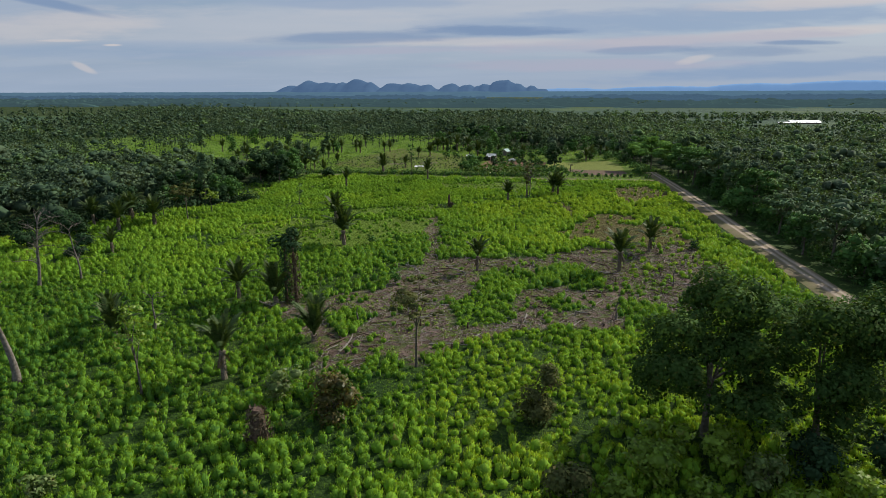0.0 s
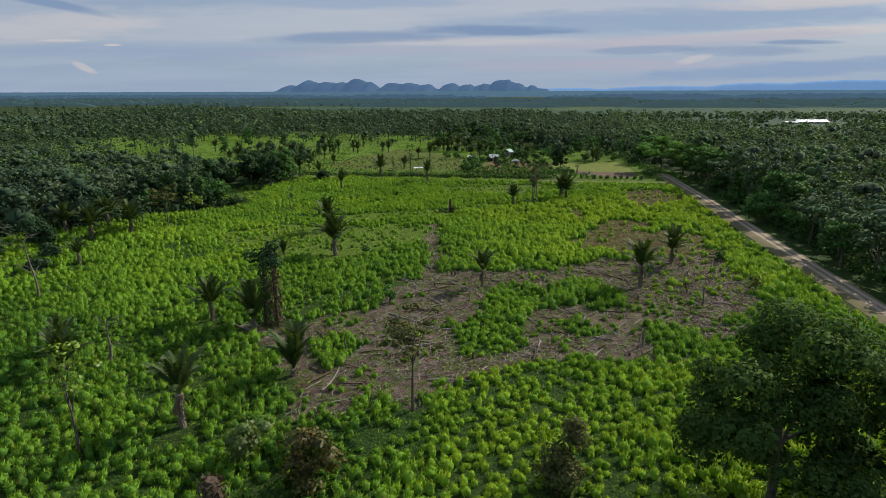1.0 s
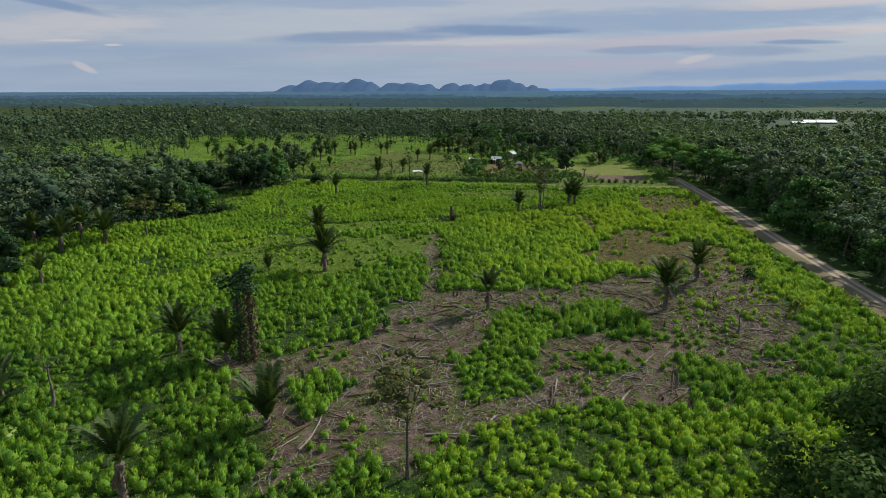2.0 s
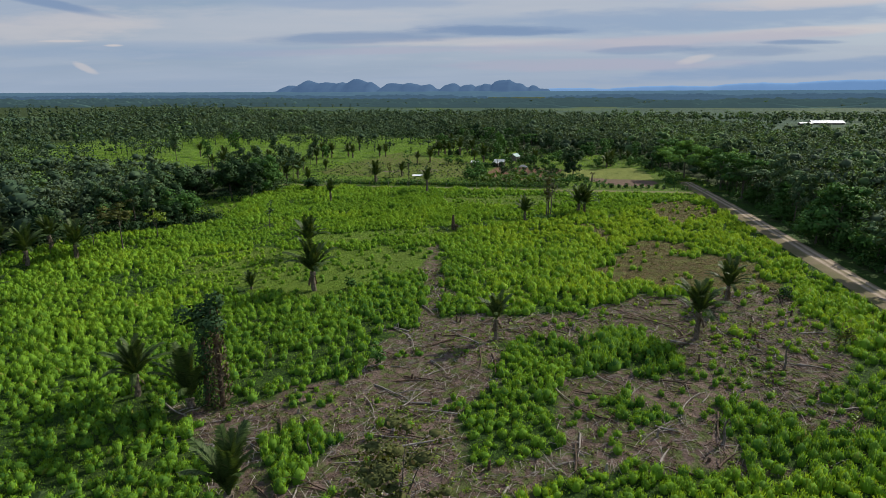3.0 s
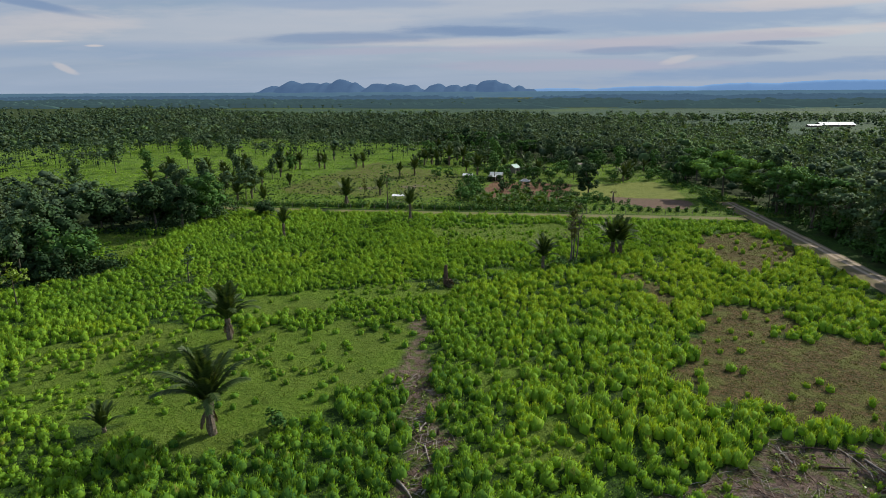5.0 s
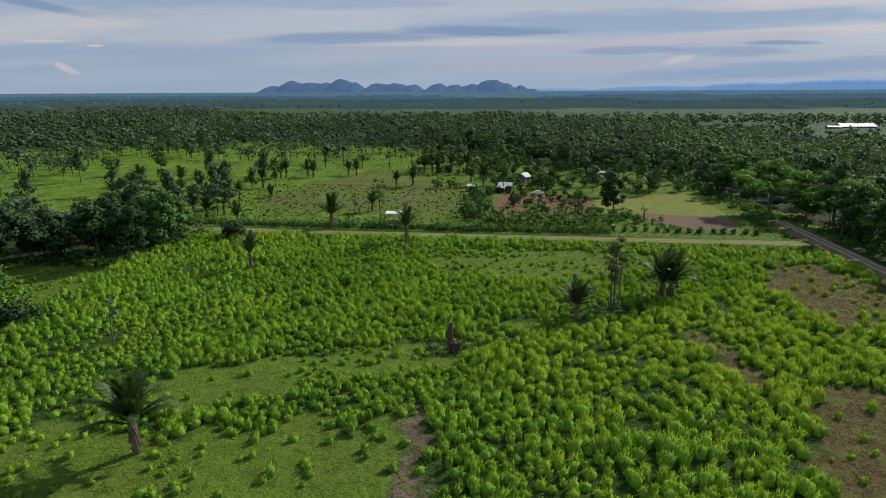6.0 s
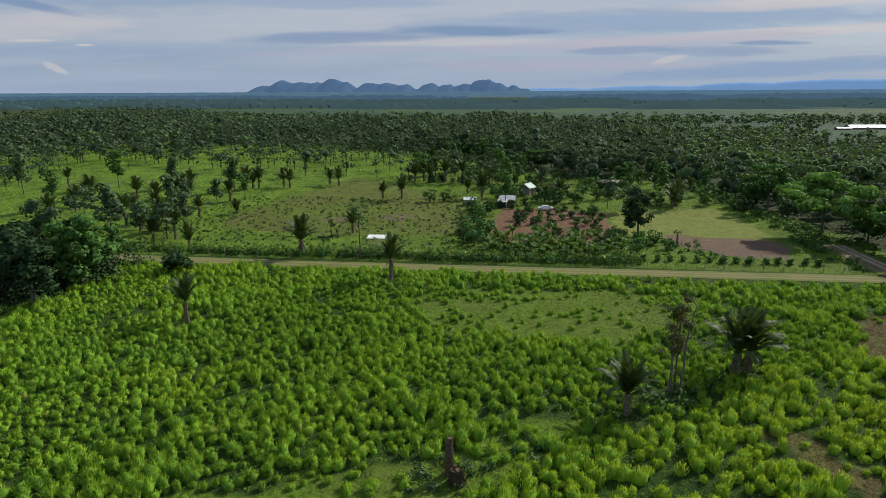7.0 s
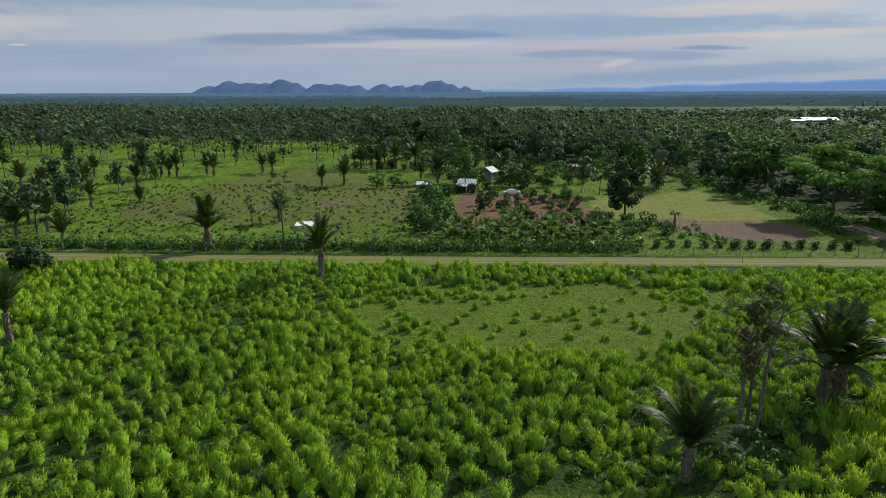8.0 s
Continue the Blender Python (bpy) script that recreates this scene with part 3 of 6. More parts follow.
def ground_z(x, y):
    """Gentle swells, levelled under the road and the track."""
    x, y = np.asarray(x, dtype=float), np.asarray(y, dtype=float)
    z = 0.8 * (value_noise(x, y, 38, 2) - 0.5) + 0.3 * (value_noise(x, y, 9, 4) - 0.5)
    flat = np.clip((np.abs(x - road_x(y)) - 3.5) / 4, 0, 1) * np.clip((np.abs(y - 266.8) - 3.5) / 4, 0, 1)
    gully = np.exp(-((x + 28) / 2.2) ** 2) * np.clip(1 - np.abs(y - 152) / 26, 0, 1)
    return z * flat - 0.5 * gully


LAWN = [(4, 331), (4, 303), (18, 297), (41, 296), (43, 326), (38, 342), (20, 336)]
SOIL = [(14, 303), (40, 299), (41, 288), (35, 281), (23, 283), (17, 291)]
GARDEN = [(-31, 290), (-28, 334), (4, 331), (3, 304), (0, 290)]
WORN = [[(-82, 309), (-75, 316), (-68, 314), (-70, 307)], [(-64, 312), (-58, 321), (-52, 319), (-56, 311)]]
GREY_PASTURE = [(-110, 318), (-100, 370), (-92, 402), (-70, 380), (-34, 345), (-33, 300), (-60, 287), (-105, 300)]


def far_field(x, y):
    """The open fields between the woods and the far plain."""
    a = (y > 985 + 60 * np.sin(x / 140.0)) & (y < 1480 + 70 * np.sin(x / 230.0 + 1)) & (x > -640)
    a |= (x > np.interp(y, [430, 480, 530, 600, 700, 790, 900], [192, 168, 144, 112, 84, 36, -40])) & (y > 425) & (y < 1100)
    return a | ((value_noise(x, y, 170, 47) > 0.78) & (y > 640) & (y < 1500)) | ((x < -330) & (y > 780) & (y < 900) & (x > -900))


def grid_lines(lo, hi, step, reach_lo, reach_hi):
    mid = list(np.arange(lo, hi + step, step))
    for sign, reach in ((-1, reach_lo), (1, reach_hi)):
        s, at = step, (lo if sign < 0 else mid[-1])
        while (at - reach) * sign < 0:
            s *= 1.16
            at += sign * s
            mid.insert(0, at) if sign < 0 else mid.append(at)
    return np.array(mid)


def build_ground():
    xs, ys = grid_lines(-140, 78, 1.25, -4800, 4800), grid_lines(25, 345, 1.25, -900, 4900)
    gx, gy = np.meshgrid(xs, ys)
    v = np.stack([gx, gy, ground_z(gx, gy)], -1).reshape(-1, 3)
    w, h = len(xs), len(ys)
    i = (np.arange(h - 1)[:, None] * w + np.arange(w - 1)[None]).ravel()
    me = mesh_of("ground", [(v, np.stack([i, i + 1, i + w + 1, i + w], -1))], GROUND, True)
    x, y = v[:, 0], v[:, 1]
    bare, low, brown = (m.astype(float) for m in zones(x, y))
    field = field_mask(x, y)
    north = (y > 270) & ~inside(x, y, WOODS_NORTH, 4, 5) & ~inside(x, y, WOODS_WEST, 4, 6)
    low = np.where(north, 0.7 + 0.3 * value_noise(x, y, 30, 8), low * field)
    grey = inside(x, y, GREY_PASTURE, 3, 9)
    low, brown = np.where(grey, 0.95, low), np.where(grey, 0.28 + 0.35 * value_noise(x, y, 16, 13), brown)
    for i, p in enumerate(WORN):
        bare = np.where(inside(x, y, p, 1.2, 131 + i), 0.9, bare)
    for p in (SOIL, GARDEN):
        bare = np.where(inside(x, y, p, 1.5, 15), 0.85, bare)
    lawn = inside(x, y, LAWN, 1.0, 16)
    low, bare, brown = np.where(lawn, 0.95, low), np.where(lawn, 0, bare), np.where(lawn, 0.0, brown)
    mown = lawn & ~inside(x, y, SOIL, 1.0, 15)
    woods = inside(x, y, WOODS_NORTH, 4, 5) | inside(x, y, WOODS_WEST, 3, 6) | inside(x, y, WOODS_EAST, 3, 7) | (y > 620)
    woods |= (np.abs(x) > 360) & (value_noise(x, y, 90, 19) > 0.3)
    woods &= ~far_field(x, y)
    low = np.where(far_field(x, y), 0.25 + 0.35 * value_noise(x, y, 120, 49), low)
    lush = north & ~grey & ~lawn & ((x < -55) | (y > 400)) & (y < 640)
    me.attributes.new("lush", "FLOAT", "POINT").data.foreach_set("value", (0.85 * lush).astype(np.float32))
    layer = me.attributes.new("zone", "FLOAT_COLOR", "POINT")
    layer.data.foreach_set("color", np.stack([bare, low, brown, np.ones(len(x))], -1).astype(np.float32).ravel())
    me.attributes.new("red_soil", "FLOAT", "POINT").data.foreach_set("value", (0.85 * inside(x, y, GARDEN, 1.5, 15)).astype(np.float32))
    me.attributes.new("plot", "FLOAT", "POINT").data.foreach_set("value", (0.95 * inside(x, y, SOIL, 1.0, 15)).astype(np.float32))
    me.attributes.new("mown", "FLOAT", "POINT").data.foreach_set("value", (0.9 * mown).astype(np.float32))
    me.attributes.new("hazed_field", "FLOAT", "POINT").data.foreach_set("value", (0.95 * far_field(x, y)).astype(np.float32))
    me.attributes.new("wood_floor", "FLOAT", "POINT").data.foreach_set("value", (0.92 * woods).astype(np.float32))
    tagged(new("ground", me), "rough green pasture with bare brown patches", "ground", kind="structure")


def build_strip(name, centre, along, half, ruts, material, label):
    """A dirt road with worn ruts; centre gives points of its middle line."""
    c = np.asarray(centre, dtype=float)
    across = np.linspace(-half, half, 25)
    side = np.array([1.0, 0.0]) if along == "y" else np.array([0.0, 1.0])
    edge = 0.5 * (value_noise(c[:, 0], c[:, 1], 6, 21) - 0.5)
    p = c[:, None, :] + (across[None] * (1 + edge[:, None] * 0.25))[..., None] * side
    wander = 0.35 * (value_noise(c[:, 0], c[:, 1], 17, 23) - 0.5)
    d = np.abs(np.abs(across[None] - (1.1 if along == "y" else 0.0) + wander[:, None]) - ruts)
    rut = np.exp(-(d / (0.52 if along == "y" else 0.42)) ** 2)
    z = ground_z(p[..., 0], p[..., 1]) + 0.14 - 0.06 * rut - 0.09 * (np.abs(across[None]) / half) ** 4 * np.ones((len(c), 1))
    v = np.concatenate([p, z[..., None]], -1).reshape(-1, 3)
    w, h = len(across), len(c)
    i = (np.arange(h - 1)[:, None] * w + np.arange(w - 1)[None]).ravel()
    f = np.stack([i, i + 1, i + w + 1, i + w], -1)
    me = mesh_of(name, [(v, f if along == "y" else f[:, ::-1])], material, True)
    layer = me.attributes.new("zone", "FLOAT_COLOR", "POINT")
    layer.data.foreach_set("color", np.stack([rut.ravel()] * 3 + [np.ones(rut.size)], -1).astype(np.float32).ravel())
    tagged(new(name, me), label, "road", kind="structure")


build_ground()
ry = np.arange(-60.0, 297.0, 1.5)
build_strip("road", np.stack([road_x(ry), ry], -1), "y", 3.1, 0.85, ROAD, "pale sandy dirt road with two worn wheel ruts")
rx = np.arange(-135.0, 50.0, 1.5)
build_strip("farm_track", np.stack([rx, 266.8 + 0.7 * np.sin(rx / 37.0)], -1), "x", 2.5, 0.85, TRACK, "grassy farm track of dry earth across the pasture")

# ---- distance: hills, low horizon woods ----


# far backdrop: distance haze painted as blue base colours and a faint glow
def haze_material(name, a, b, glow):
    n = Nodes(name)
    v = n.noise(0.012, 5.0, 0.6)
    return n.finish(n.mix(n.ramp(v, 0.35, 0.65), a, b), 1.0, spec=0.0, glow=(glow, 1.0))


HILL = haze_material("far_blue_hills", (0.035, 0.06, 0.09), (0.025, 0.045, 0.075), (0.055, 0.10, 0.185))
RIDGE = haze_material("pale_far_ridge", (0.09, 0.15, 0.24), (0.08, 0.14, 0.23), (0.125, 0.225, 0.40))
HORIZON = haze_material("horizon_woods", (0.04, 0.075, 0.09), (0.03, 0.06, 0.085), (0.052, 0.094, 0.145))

BELT = haze_material("hazed_belt_leaves", (0.04, 0.075, 0.05), (0.025, 0.05, 0.035), (0.04, 0.068, 0.08))


def ridge_line(name, x0, x1, y, humps, base, rough, seed, material, label, depth=260.0):
    """A long hill with rounded summits; humps are rows of middle, half-width and height."""
    xs = np.linspace(x0, x1, 260)
    top = np.full(len(xs), float(base))
    for c, w, h in humps:
        u = np.clip(1 - np.abs((xs - c) / (1.25 * w)) ** 2.2, 0, 1)
        top = np.maximum(top, h * u ** 0.8)
    top += rough * (value_noise(xs, xs * 0, 60, seed) - 0.5) + 0.5 * rough * (value_noise(xs, xs * 0, 22, seed + 1) - 0.5)
    fade = np.clip(np.minimum(xs - x0, x1 - xs) / (0.04 * (x1 - x0)), 0, 1)
    top *= fade
    rows = []
    for s, k in ((0, 0.0), (0.35, 0.45), (0.7, 0.85), (1.0, 1.0), (1.4, 0.75), (2.0, 0.0)):
        jag = (0.11 * depth if depth > 150 else 1.0) * (value_noise(xs, xs * 0 + s * 999, 45, seed + 3) - 0.5)
        rows.append(np.stack([xs, y + s * depth + jag, top * k - 2.0], -1))
    v = np.concatenate(rows)
    w = len(xs)
    i = (np.arange(len(rows) - 1)[:, None] * w + np.arange(w - 1)[None]).ravel()
    me = mesh_of(name, [(v, np.stack([i, i + 1, i + w + 1, i + w], -1))], material, True)
    tagged(new(name, me), label, "hill", kind="structure")


def tree_belt(name, y, high, seed, material):
    """A ragged belt of trees across the far plain, broken by open fields."""
    half = 1.0 * y
    xs = np.linspace(-half, half * 0.8, 620)
    crowns = 0.55 + 0.45 * value_noise(xs, xs * 0, 9, seed) + 0.35 * (value_noise(xs, xs * 0, 34, seed + 1) - 0.5)
    there = np.clip((value_noise(xs, xs * 0, 230, seed + 2) - 0.3) * 6, 0, 1)
    top = high * crowns * there
    wave = 60 * (value_noise(xs, xs * 0, 310, seed + 3) - 0.5)
    rows = [np.stack([xs, y + wave + s, top * k - 0.6 + (1 - there) * -2.0], -1) for s, k in ((0, 0.0), (2, 0.75), (5, 1.0), (10, 0.9), (14, 0.95), (20, 0.0))]
    v = np.concatenate(rows)
    w = len(xs)
    i = (np.arange(len(rows) - 1)[:, None] * w + np.arange(w - 1)[None]).ravel()
    me = mesh_of(name, [(v, np.stack([i, i + 1, i + w + 1, i + w], -1))], material)
    tagged(new(name, me), "belt of blue-green woods on the far plain", "woods", kind="stuff")


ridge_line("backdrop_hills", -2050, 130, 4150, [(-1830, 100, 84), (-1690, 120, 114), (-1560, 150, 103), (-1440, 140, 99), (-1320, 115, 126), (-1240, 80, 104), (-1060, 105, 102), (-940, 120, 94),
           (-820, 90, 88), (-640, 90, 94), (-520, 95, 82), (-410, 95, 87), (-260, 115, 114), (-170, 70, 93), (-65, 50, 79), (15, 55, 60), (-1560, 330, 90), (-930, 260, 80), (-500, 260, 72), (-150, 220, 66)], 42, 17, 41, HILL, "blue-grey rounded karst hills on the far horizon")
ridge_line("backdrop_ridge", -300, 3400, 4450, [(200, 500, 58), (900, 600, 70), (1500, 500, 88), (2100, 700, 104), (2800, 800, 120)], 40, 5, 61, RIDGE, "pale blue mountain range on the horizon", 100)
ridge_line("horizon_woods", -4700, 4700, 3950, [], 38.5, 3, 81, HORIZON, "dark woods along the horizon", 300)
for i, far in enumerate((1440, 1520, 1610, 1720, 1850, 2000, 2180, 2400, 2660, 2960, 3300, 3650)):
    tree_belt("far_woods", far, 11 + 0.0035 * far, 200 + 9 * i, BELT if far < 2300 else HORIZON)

# ---- grass ----


def squashed(off, turn, thin):
    """Offsets stretched along one compass direction and thinned across it, so that no tussock is round."""
    c, s = np.cos(turn), np.sin(turn)
    u, w = (off[..., 0] * c + off[..., 1] * s) / thin, (off[..., 1] * c - off[..., 0] * s) * thin
    return np.stack([u * c - w * s, u * s + w * c, off[..., 2]], -1)


def blades(rng, x, y, z, r, h, each, width, lean=0.75, spread=1.0, squash=None, loose=0.4):
    """Tapering grass blades that fan up and out of each tussock and bow over at its rim."""
    n = len(x)
    pick = np.repeat(np.arange(n), each)
    m = len(pick)
    d = rng.normal(0, 1, (m, 3))
    d[:, 2] = np.abs(d[:, 2]) + 0.1
    d /= np.linalg.norm(d, axis=1)[:, None]
    size = np.stack([r[pick], r[pick], h[pick] * 0.8], -1)
    off = d * size * rng.uniform(0.6, 0.92, (m, 1))
    if squash is not None:
        off = squashed(off, squash[0][pick], squash[1][pick])
    foot = np.stack([x[pick], y[pick], z[pick] - 0.04], -1) + off
    go = d * lean + np.array([0, 0, 0.75]) + rng.normal(0, 0.3, (m, 3)) * spread
    rim = d[:, 2] < 0.45
    go[rim, 2] -= 0.55
    go /= np.linalg.norm(go, axis=1)[:, None]
    side = np.cross(go, rng.normal(0, 1, (m, 3)) + d)
    side /= np.linalg.norm(side, axis=1)[:, None] + 1e-9
    long = (h[pick] * rng.uniform(0.24, 0.46, m))[:, None]
    w = (width * rng.uniform(0.6, 1.3, m))[:, None]
    v = np.stack([foot - side * w, foot + side * w, foot + go * long], 1).reshape(-1, 3)
    return v, np.arange(3 * m).reshape(-1, 3), soft_normals(rng, d * 0.9 + np.array([0, 0, 0.2]), 3, loose)


def mounds(rng, x, y, z, r, h, squash):
    """The dense leafy heart of each tussock: a lumpy low dome."""
    n, k = len(x), 6
    ang = np.arange(k) * 2 * np.pi / k
    v = []
    for rad, up in ((0.78, -0.06), (0.82, 0.42), (0.0, 0.76)):
        m = k if rad else 1
        a = ang[None, :m] + rng.uniform(0, 0.5, (n, m))
        rr = r[:, None] * rad * rng.uniform(0.8, 1.2, (n, m))
        zz = z[:, None] + h[:, None] * up * rng.uniform(0.85, 1.15, (n, m))
        ring = squashed(np.stack([np.cos(a) * rr, np.sin(a) * rr, zz], -1), squash[0][:, None], squash[1][:, None])
        v.append(ring + np.stack([x, y, 0 * x], -1)[:, None])
    v = np.concatenate(v, 1)
    j = np.arange(k)
    q = np.stack([j, (j + 1) % k, k + (j + 1) % k, k + j], -1)
    t = np.stack([k + j, k + (j + 1) % k, np.full(k, 2 * k)], -1)
    b = (np.arange(n) * (2 * k + 1))[:, None, None]
    nor = (v - np.stack([x, y, z + 0.1 * h], -1)[:, None]) / np.stack([r, r, h * 0.7], -1)[:, None]
    nor /= np.linalg.norm(nor, axis=-1)[..., None] + 1e-9
    return v.reshape(-1, 3), (q[None] + b).reshape(-1, 4), (t[None] + b).reshape(-1, 3), nor.reshape(-1, 3)


def tufts(rng, x, y, z, r, h, each, width, squash):
    """Fine blades that rise close together in each tussock and bow outwards, so that it has a rounded head."""
    pick = np.repeat(np.arange(len(x)), each)
    m = len(pick)
    a, q = rng.uniform(0, 2 * np.pi, m), np.sqrt(rng.random(m))
    out = np.stack([np.cos(a), np.sin(a), 0 * a], -1)
    off = squashed(out * (q * r[pick] * 0.86)[:, None], squash[0][pick], squash[1][pick])
    top = h[pick] * np.sqrt(np.clip(1.0 - 0.62 * q ** 2, 0.1, 1)) * rng.uniform(0.8, 1.08, m)
    low = top * rng.uniform(0.36, 0.8, m)
    foot = np.stack([x[pick], y[pick], z[pick] + low], -1) + off
    tip = np.stack([x[pick], y[pick], z[pick] + top], -1) + off * 1.32 + rng.normal(0, 0.1, (m, 3)) * np.array([1, 1, 0.5])
    go = tip - foot
    side = np.cross(go, rng.normal(0, 1, (m, 3)))
    side /= np.linalg.norm(side, axis=1)[:, None] + 1e-9
    w = (width * rng.uniform(0.6, 1.4, m))[:, None]
    v = np.stack([foot - side * w, foot + side * w, tip], 1).reshape(-1, 3)
    head = out * q[:, None]
    root = head * 1.1 + np.array([0, 0, 0.25]) + rng.normal(0, 0.16, (m, 3))
    crest = head * 0.9 + np.array([0, 0, 0.55]) + rng.normal(0, 0.16, (m, 3))
    nor = np.stack([root, root, crest], 1)
    nor /= np.linalg.norm(nor, axis=-1)[..., None]
    return v, np.arange(3 * m).reshape(-1, 3), nor.reshape(-1, 3)


def grass_object(name, leaves, material, label, hearts=None, tone=None):
    v, b, nor = leaves
    count = len(v)
    pieces = [(v, b)]
    if hearts:
        w, q, t, wn = hearts
        pieces += [(w, q), (np.zeros((0, 3)), t - len(w))]
        nor = np.concatenate([nor, wn])
    me = mesh_of(name, pieces, material, normals=nor)
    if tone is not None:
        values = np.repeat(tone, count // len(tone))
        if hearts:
            # hearts take a darker tone: the tussock's inner shade put into colour
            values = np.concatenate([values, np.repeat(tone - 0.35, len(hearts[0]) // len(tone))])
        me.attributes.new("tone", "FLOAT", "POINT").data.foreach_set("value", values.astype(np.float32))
    return tagged(new(name, me), label, "grass", kind="stuff")


def scatter(rng, x0, x1, y0, y1, step):
    gx, gy = np.meshgrid(np.arange(x0, x1, step), np.arange(y0, y1, step))
    x = gx.ravel() + rng.uniform(-0.5, 0.5, gx.size) * step
    y = gy.ravel() + rng.uniform(-0.5, 0.5, gx.size) * step
    return x, y


def build_grass():
    rng = np.random.default_rng(11)
    x, y = scatter(rng, -136, 55, 36, 263, 1.17)
    keep = field_mask(x, y)
    x, y = x[keep], y[keep]
    bare, low, brown = zones(x, y)
    lime = np.clip(0.5 + (x + 20) / 12, 0, 1) * np.clip(0.5 + (y - 132 + 0.3 * x) / 14, 0, 1) * np.clip(0.5 + (212 + 0.8 * x - y) / 14, 0, 1)
    near = 1.3 * np.clip((97 - y) / 8, 0, 1) * np.clip(0.5 + (x + 12) / 14, 0, 1)
    west = np.clip(0.5 - (x + 58) / 14, 0, 1) * np.clip(0.5 + (y - 96) / 12, 0, 1) * np.clip(0.5 + (176 - y) / 14, 0, 1)
    chance = 0.93 - 0.2 * lime
    for i, p in enumerate(WEEDY_PATCHES):
        chance[inside(x, y, p, 2.5, 111 + i)] = 0.4
    chance[low] = 0.1 + 0.55 * np.clip(2.5 * (value_noise(x[low], y[low], 7, 39) - 0.45), 0, 1)
    chance[brown], chance[bare] = 0.08, 0.04 + 0.12 * (x[bare] > 18) + 0.6 * np.clip(4 * (value_noise(x[bare], y[bare], 7, 37) - 0.66), 0, 1)
    chance = chance * np.where(value_noise(x, y, 4.2, 36) < 0.27, 0.5, 1.0)
    keep = rng.random(len(x)) < chance
    for a, b in [p[1:3] for p in PALMS if p[2] < 262] + LONE_TREES:
        keep &= np.hypot(x - a, (y - b + 1.2) * 0.8) > 2.0
    x, y, sparse, lime, near, west = x[keep], y[keep], (bare | low | brown)[keep], lime[keep], near[keep], west[keep]
    vigour = value_noise(x, y, 14, 33)
    h = (0.85 + 0.7 * vigour) * rng.uniform(0.6, 1.4, len(x)) * (0.75 + 0.55 * value_noise(x, y, 3.5, 34)) * np.where(sparse, 0.66, 1.0) * (1.0 + 0.15 * lime)
    h = h * (0.78 + 0.42 * value_noise(x, y, 8.5, 38))
    h = h * np.where(y < 92, 0.86, 1.0)
    r = (0.27 + 0.24 * h) * rng.uniform(0.75, 1.35, len(x))
    z = ground_z(x, y)
    squash = rng.uniform(0, np.pi, len(x)), rng.uniform(0.75, 1.0, len(x))
    # southwest grass: shade and dark weeds put into a deeper tone
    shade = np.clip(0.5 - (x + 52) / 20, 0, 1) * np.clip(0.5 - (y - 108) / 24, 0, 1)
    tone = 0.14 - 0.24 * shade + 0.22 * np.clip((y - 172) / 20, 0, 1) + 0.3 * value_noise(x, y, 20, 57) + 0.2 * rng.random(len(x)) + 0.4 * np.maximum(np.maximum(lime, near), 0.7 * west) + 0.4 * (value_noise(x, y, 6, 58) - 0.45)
    lower = (y > 184) & (y < 246) & (x > -66)
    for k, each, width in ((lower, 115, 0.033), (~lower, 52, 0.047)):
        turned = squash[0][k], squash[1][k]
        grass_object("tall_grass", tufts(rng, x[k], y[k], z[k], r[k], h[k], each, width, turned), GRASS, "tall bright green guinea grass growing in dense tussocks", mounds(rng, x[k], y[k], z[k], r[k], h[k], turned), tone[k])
    x, y = scatter(rng, -132, 52, 70, 262, 0.95)
    bare, low, brown = zones(x, y)
    keep = low & field_mask(x, y)
    a, b = x[keep], y[keep]
    h = rng.uniform(0.25, 0.5, len(a))
    grass_object("low_grass", blades(rng, a, b, ground_z(a, b), h * 1.6, h, 16, 0.05, 1.1), LOW, "short yellowish pasture grass")
    keep = (brown | (bare & (rng.random(len(x)) < 0.7))) & field_mask(x, y)
    a, b = x[keep], y[keep]
    h = rng.uniform(0.2, 0.5, len(a))
    grass_object("dry_weeds", blades(rng, a, b, ground_z(a, b), h * 1.5, h, 22, 0.045, 1.1), DRY, "dry brown weeds on cleared soil")
    # lower grass that fills the gaps between the tussocks
    x, y = scatter(rng, -134, 54, 40, 262, 1.05)
    bare, low, brown = zones(x, y)
    keep = field_mask(x, y) & ~bare & ~brown & ~low
    a, b = x[keep], y[keep]
    h = rng.uniform(0.25, 0.7, len(a)) * (0.7 + 0.6 * value_noise(a, b, 6, 40))
    grass_object("undergrass", blades(rng, a, b, ground_z(a, b), h * 1.4, h, 13, 0.055, 1.0), GRASS, "lower green grass and weeds between the tussocks", tone=0.0 + 0.35 * value_noise(a, b, 5, 41))
    # pasture beyond the track
    x, y = scatter(rng, -300, 60, 271, 520, 2.3)
    keep = ~inside(x, y, WOODS_NORTH, 4, 5) & ~inside(x, y, WOODS_WEST, 4, 6) & ~inside(x, y, LAWN, 1, 16) & ~inside(x, y, SOIL, 1, 15) & ~inside(x, y, GARDEN, 1, 15)
    keep &= rng.random(len(x)) < np.where(inside(x, y, GREY_PASTURE, 3, 9), 0.4, 0.85)
    x, y = x[keep], y[keep]
    h = rng.uniform(0.35, 0.9, len(x)) * (0.6 + 0.8 * value_noise(x, y, 22, 35))
    grass_object("pasture_tufts", blades(rng, x, y, ground_z(x, y), h * 1.5, h, 16, 0.11, 1.1), GRASS, "scattered green tufts in the farther pasture", tone=0.05 + 0.45 * value_noise(x, y, 30, 59))


build_grass()

# ---- trees ----


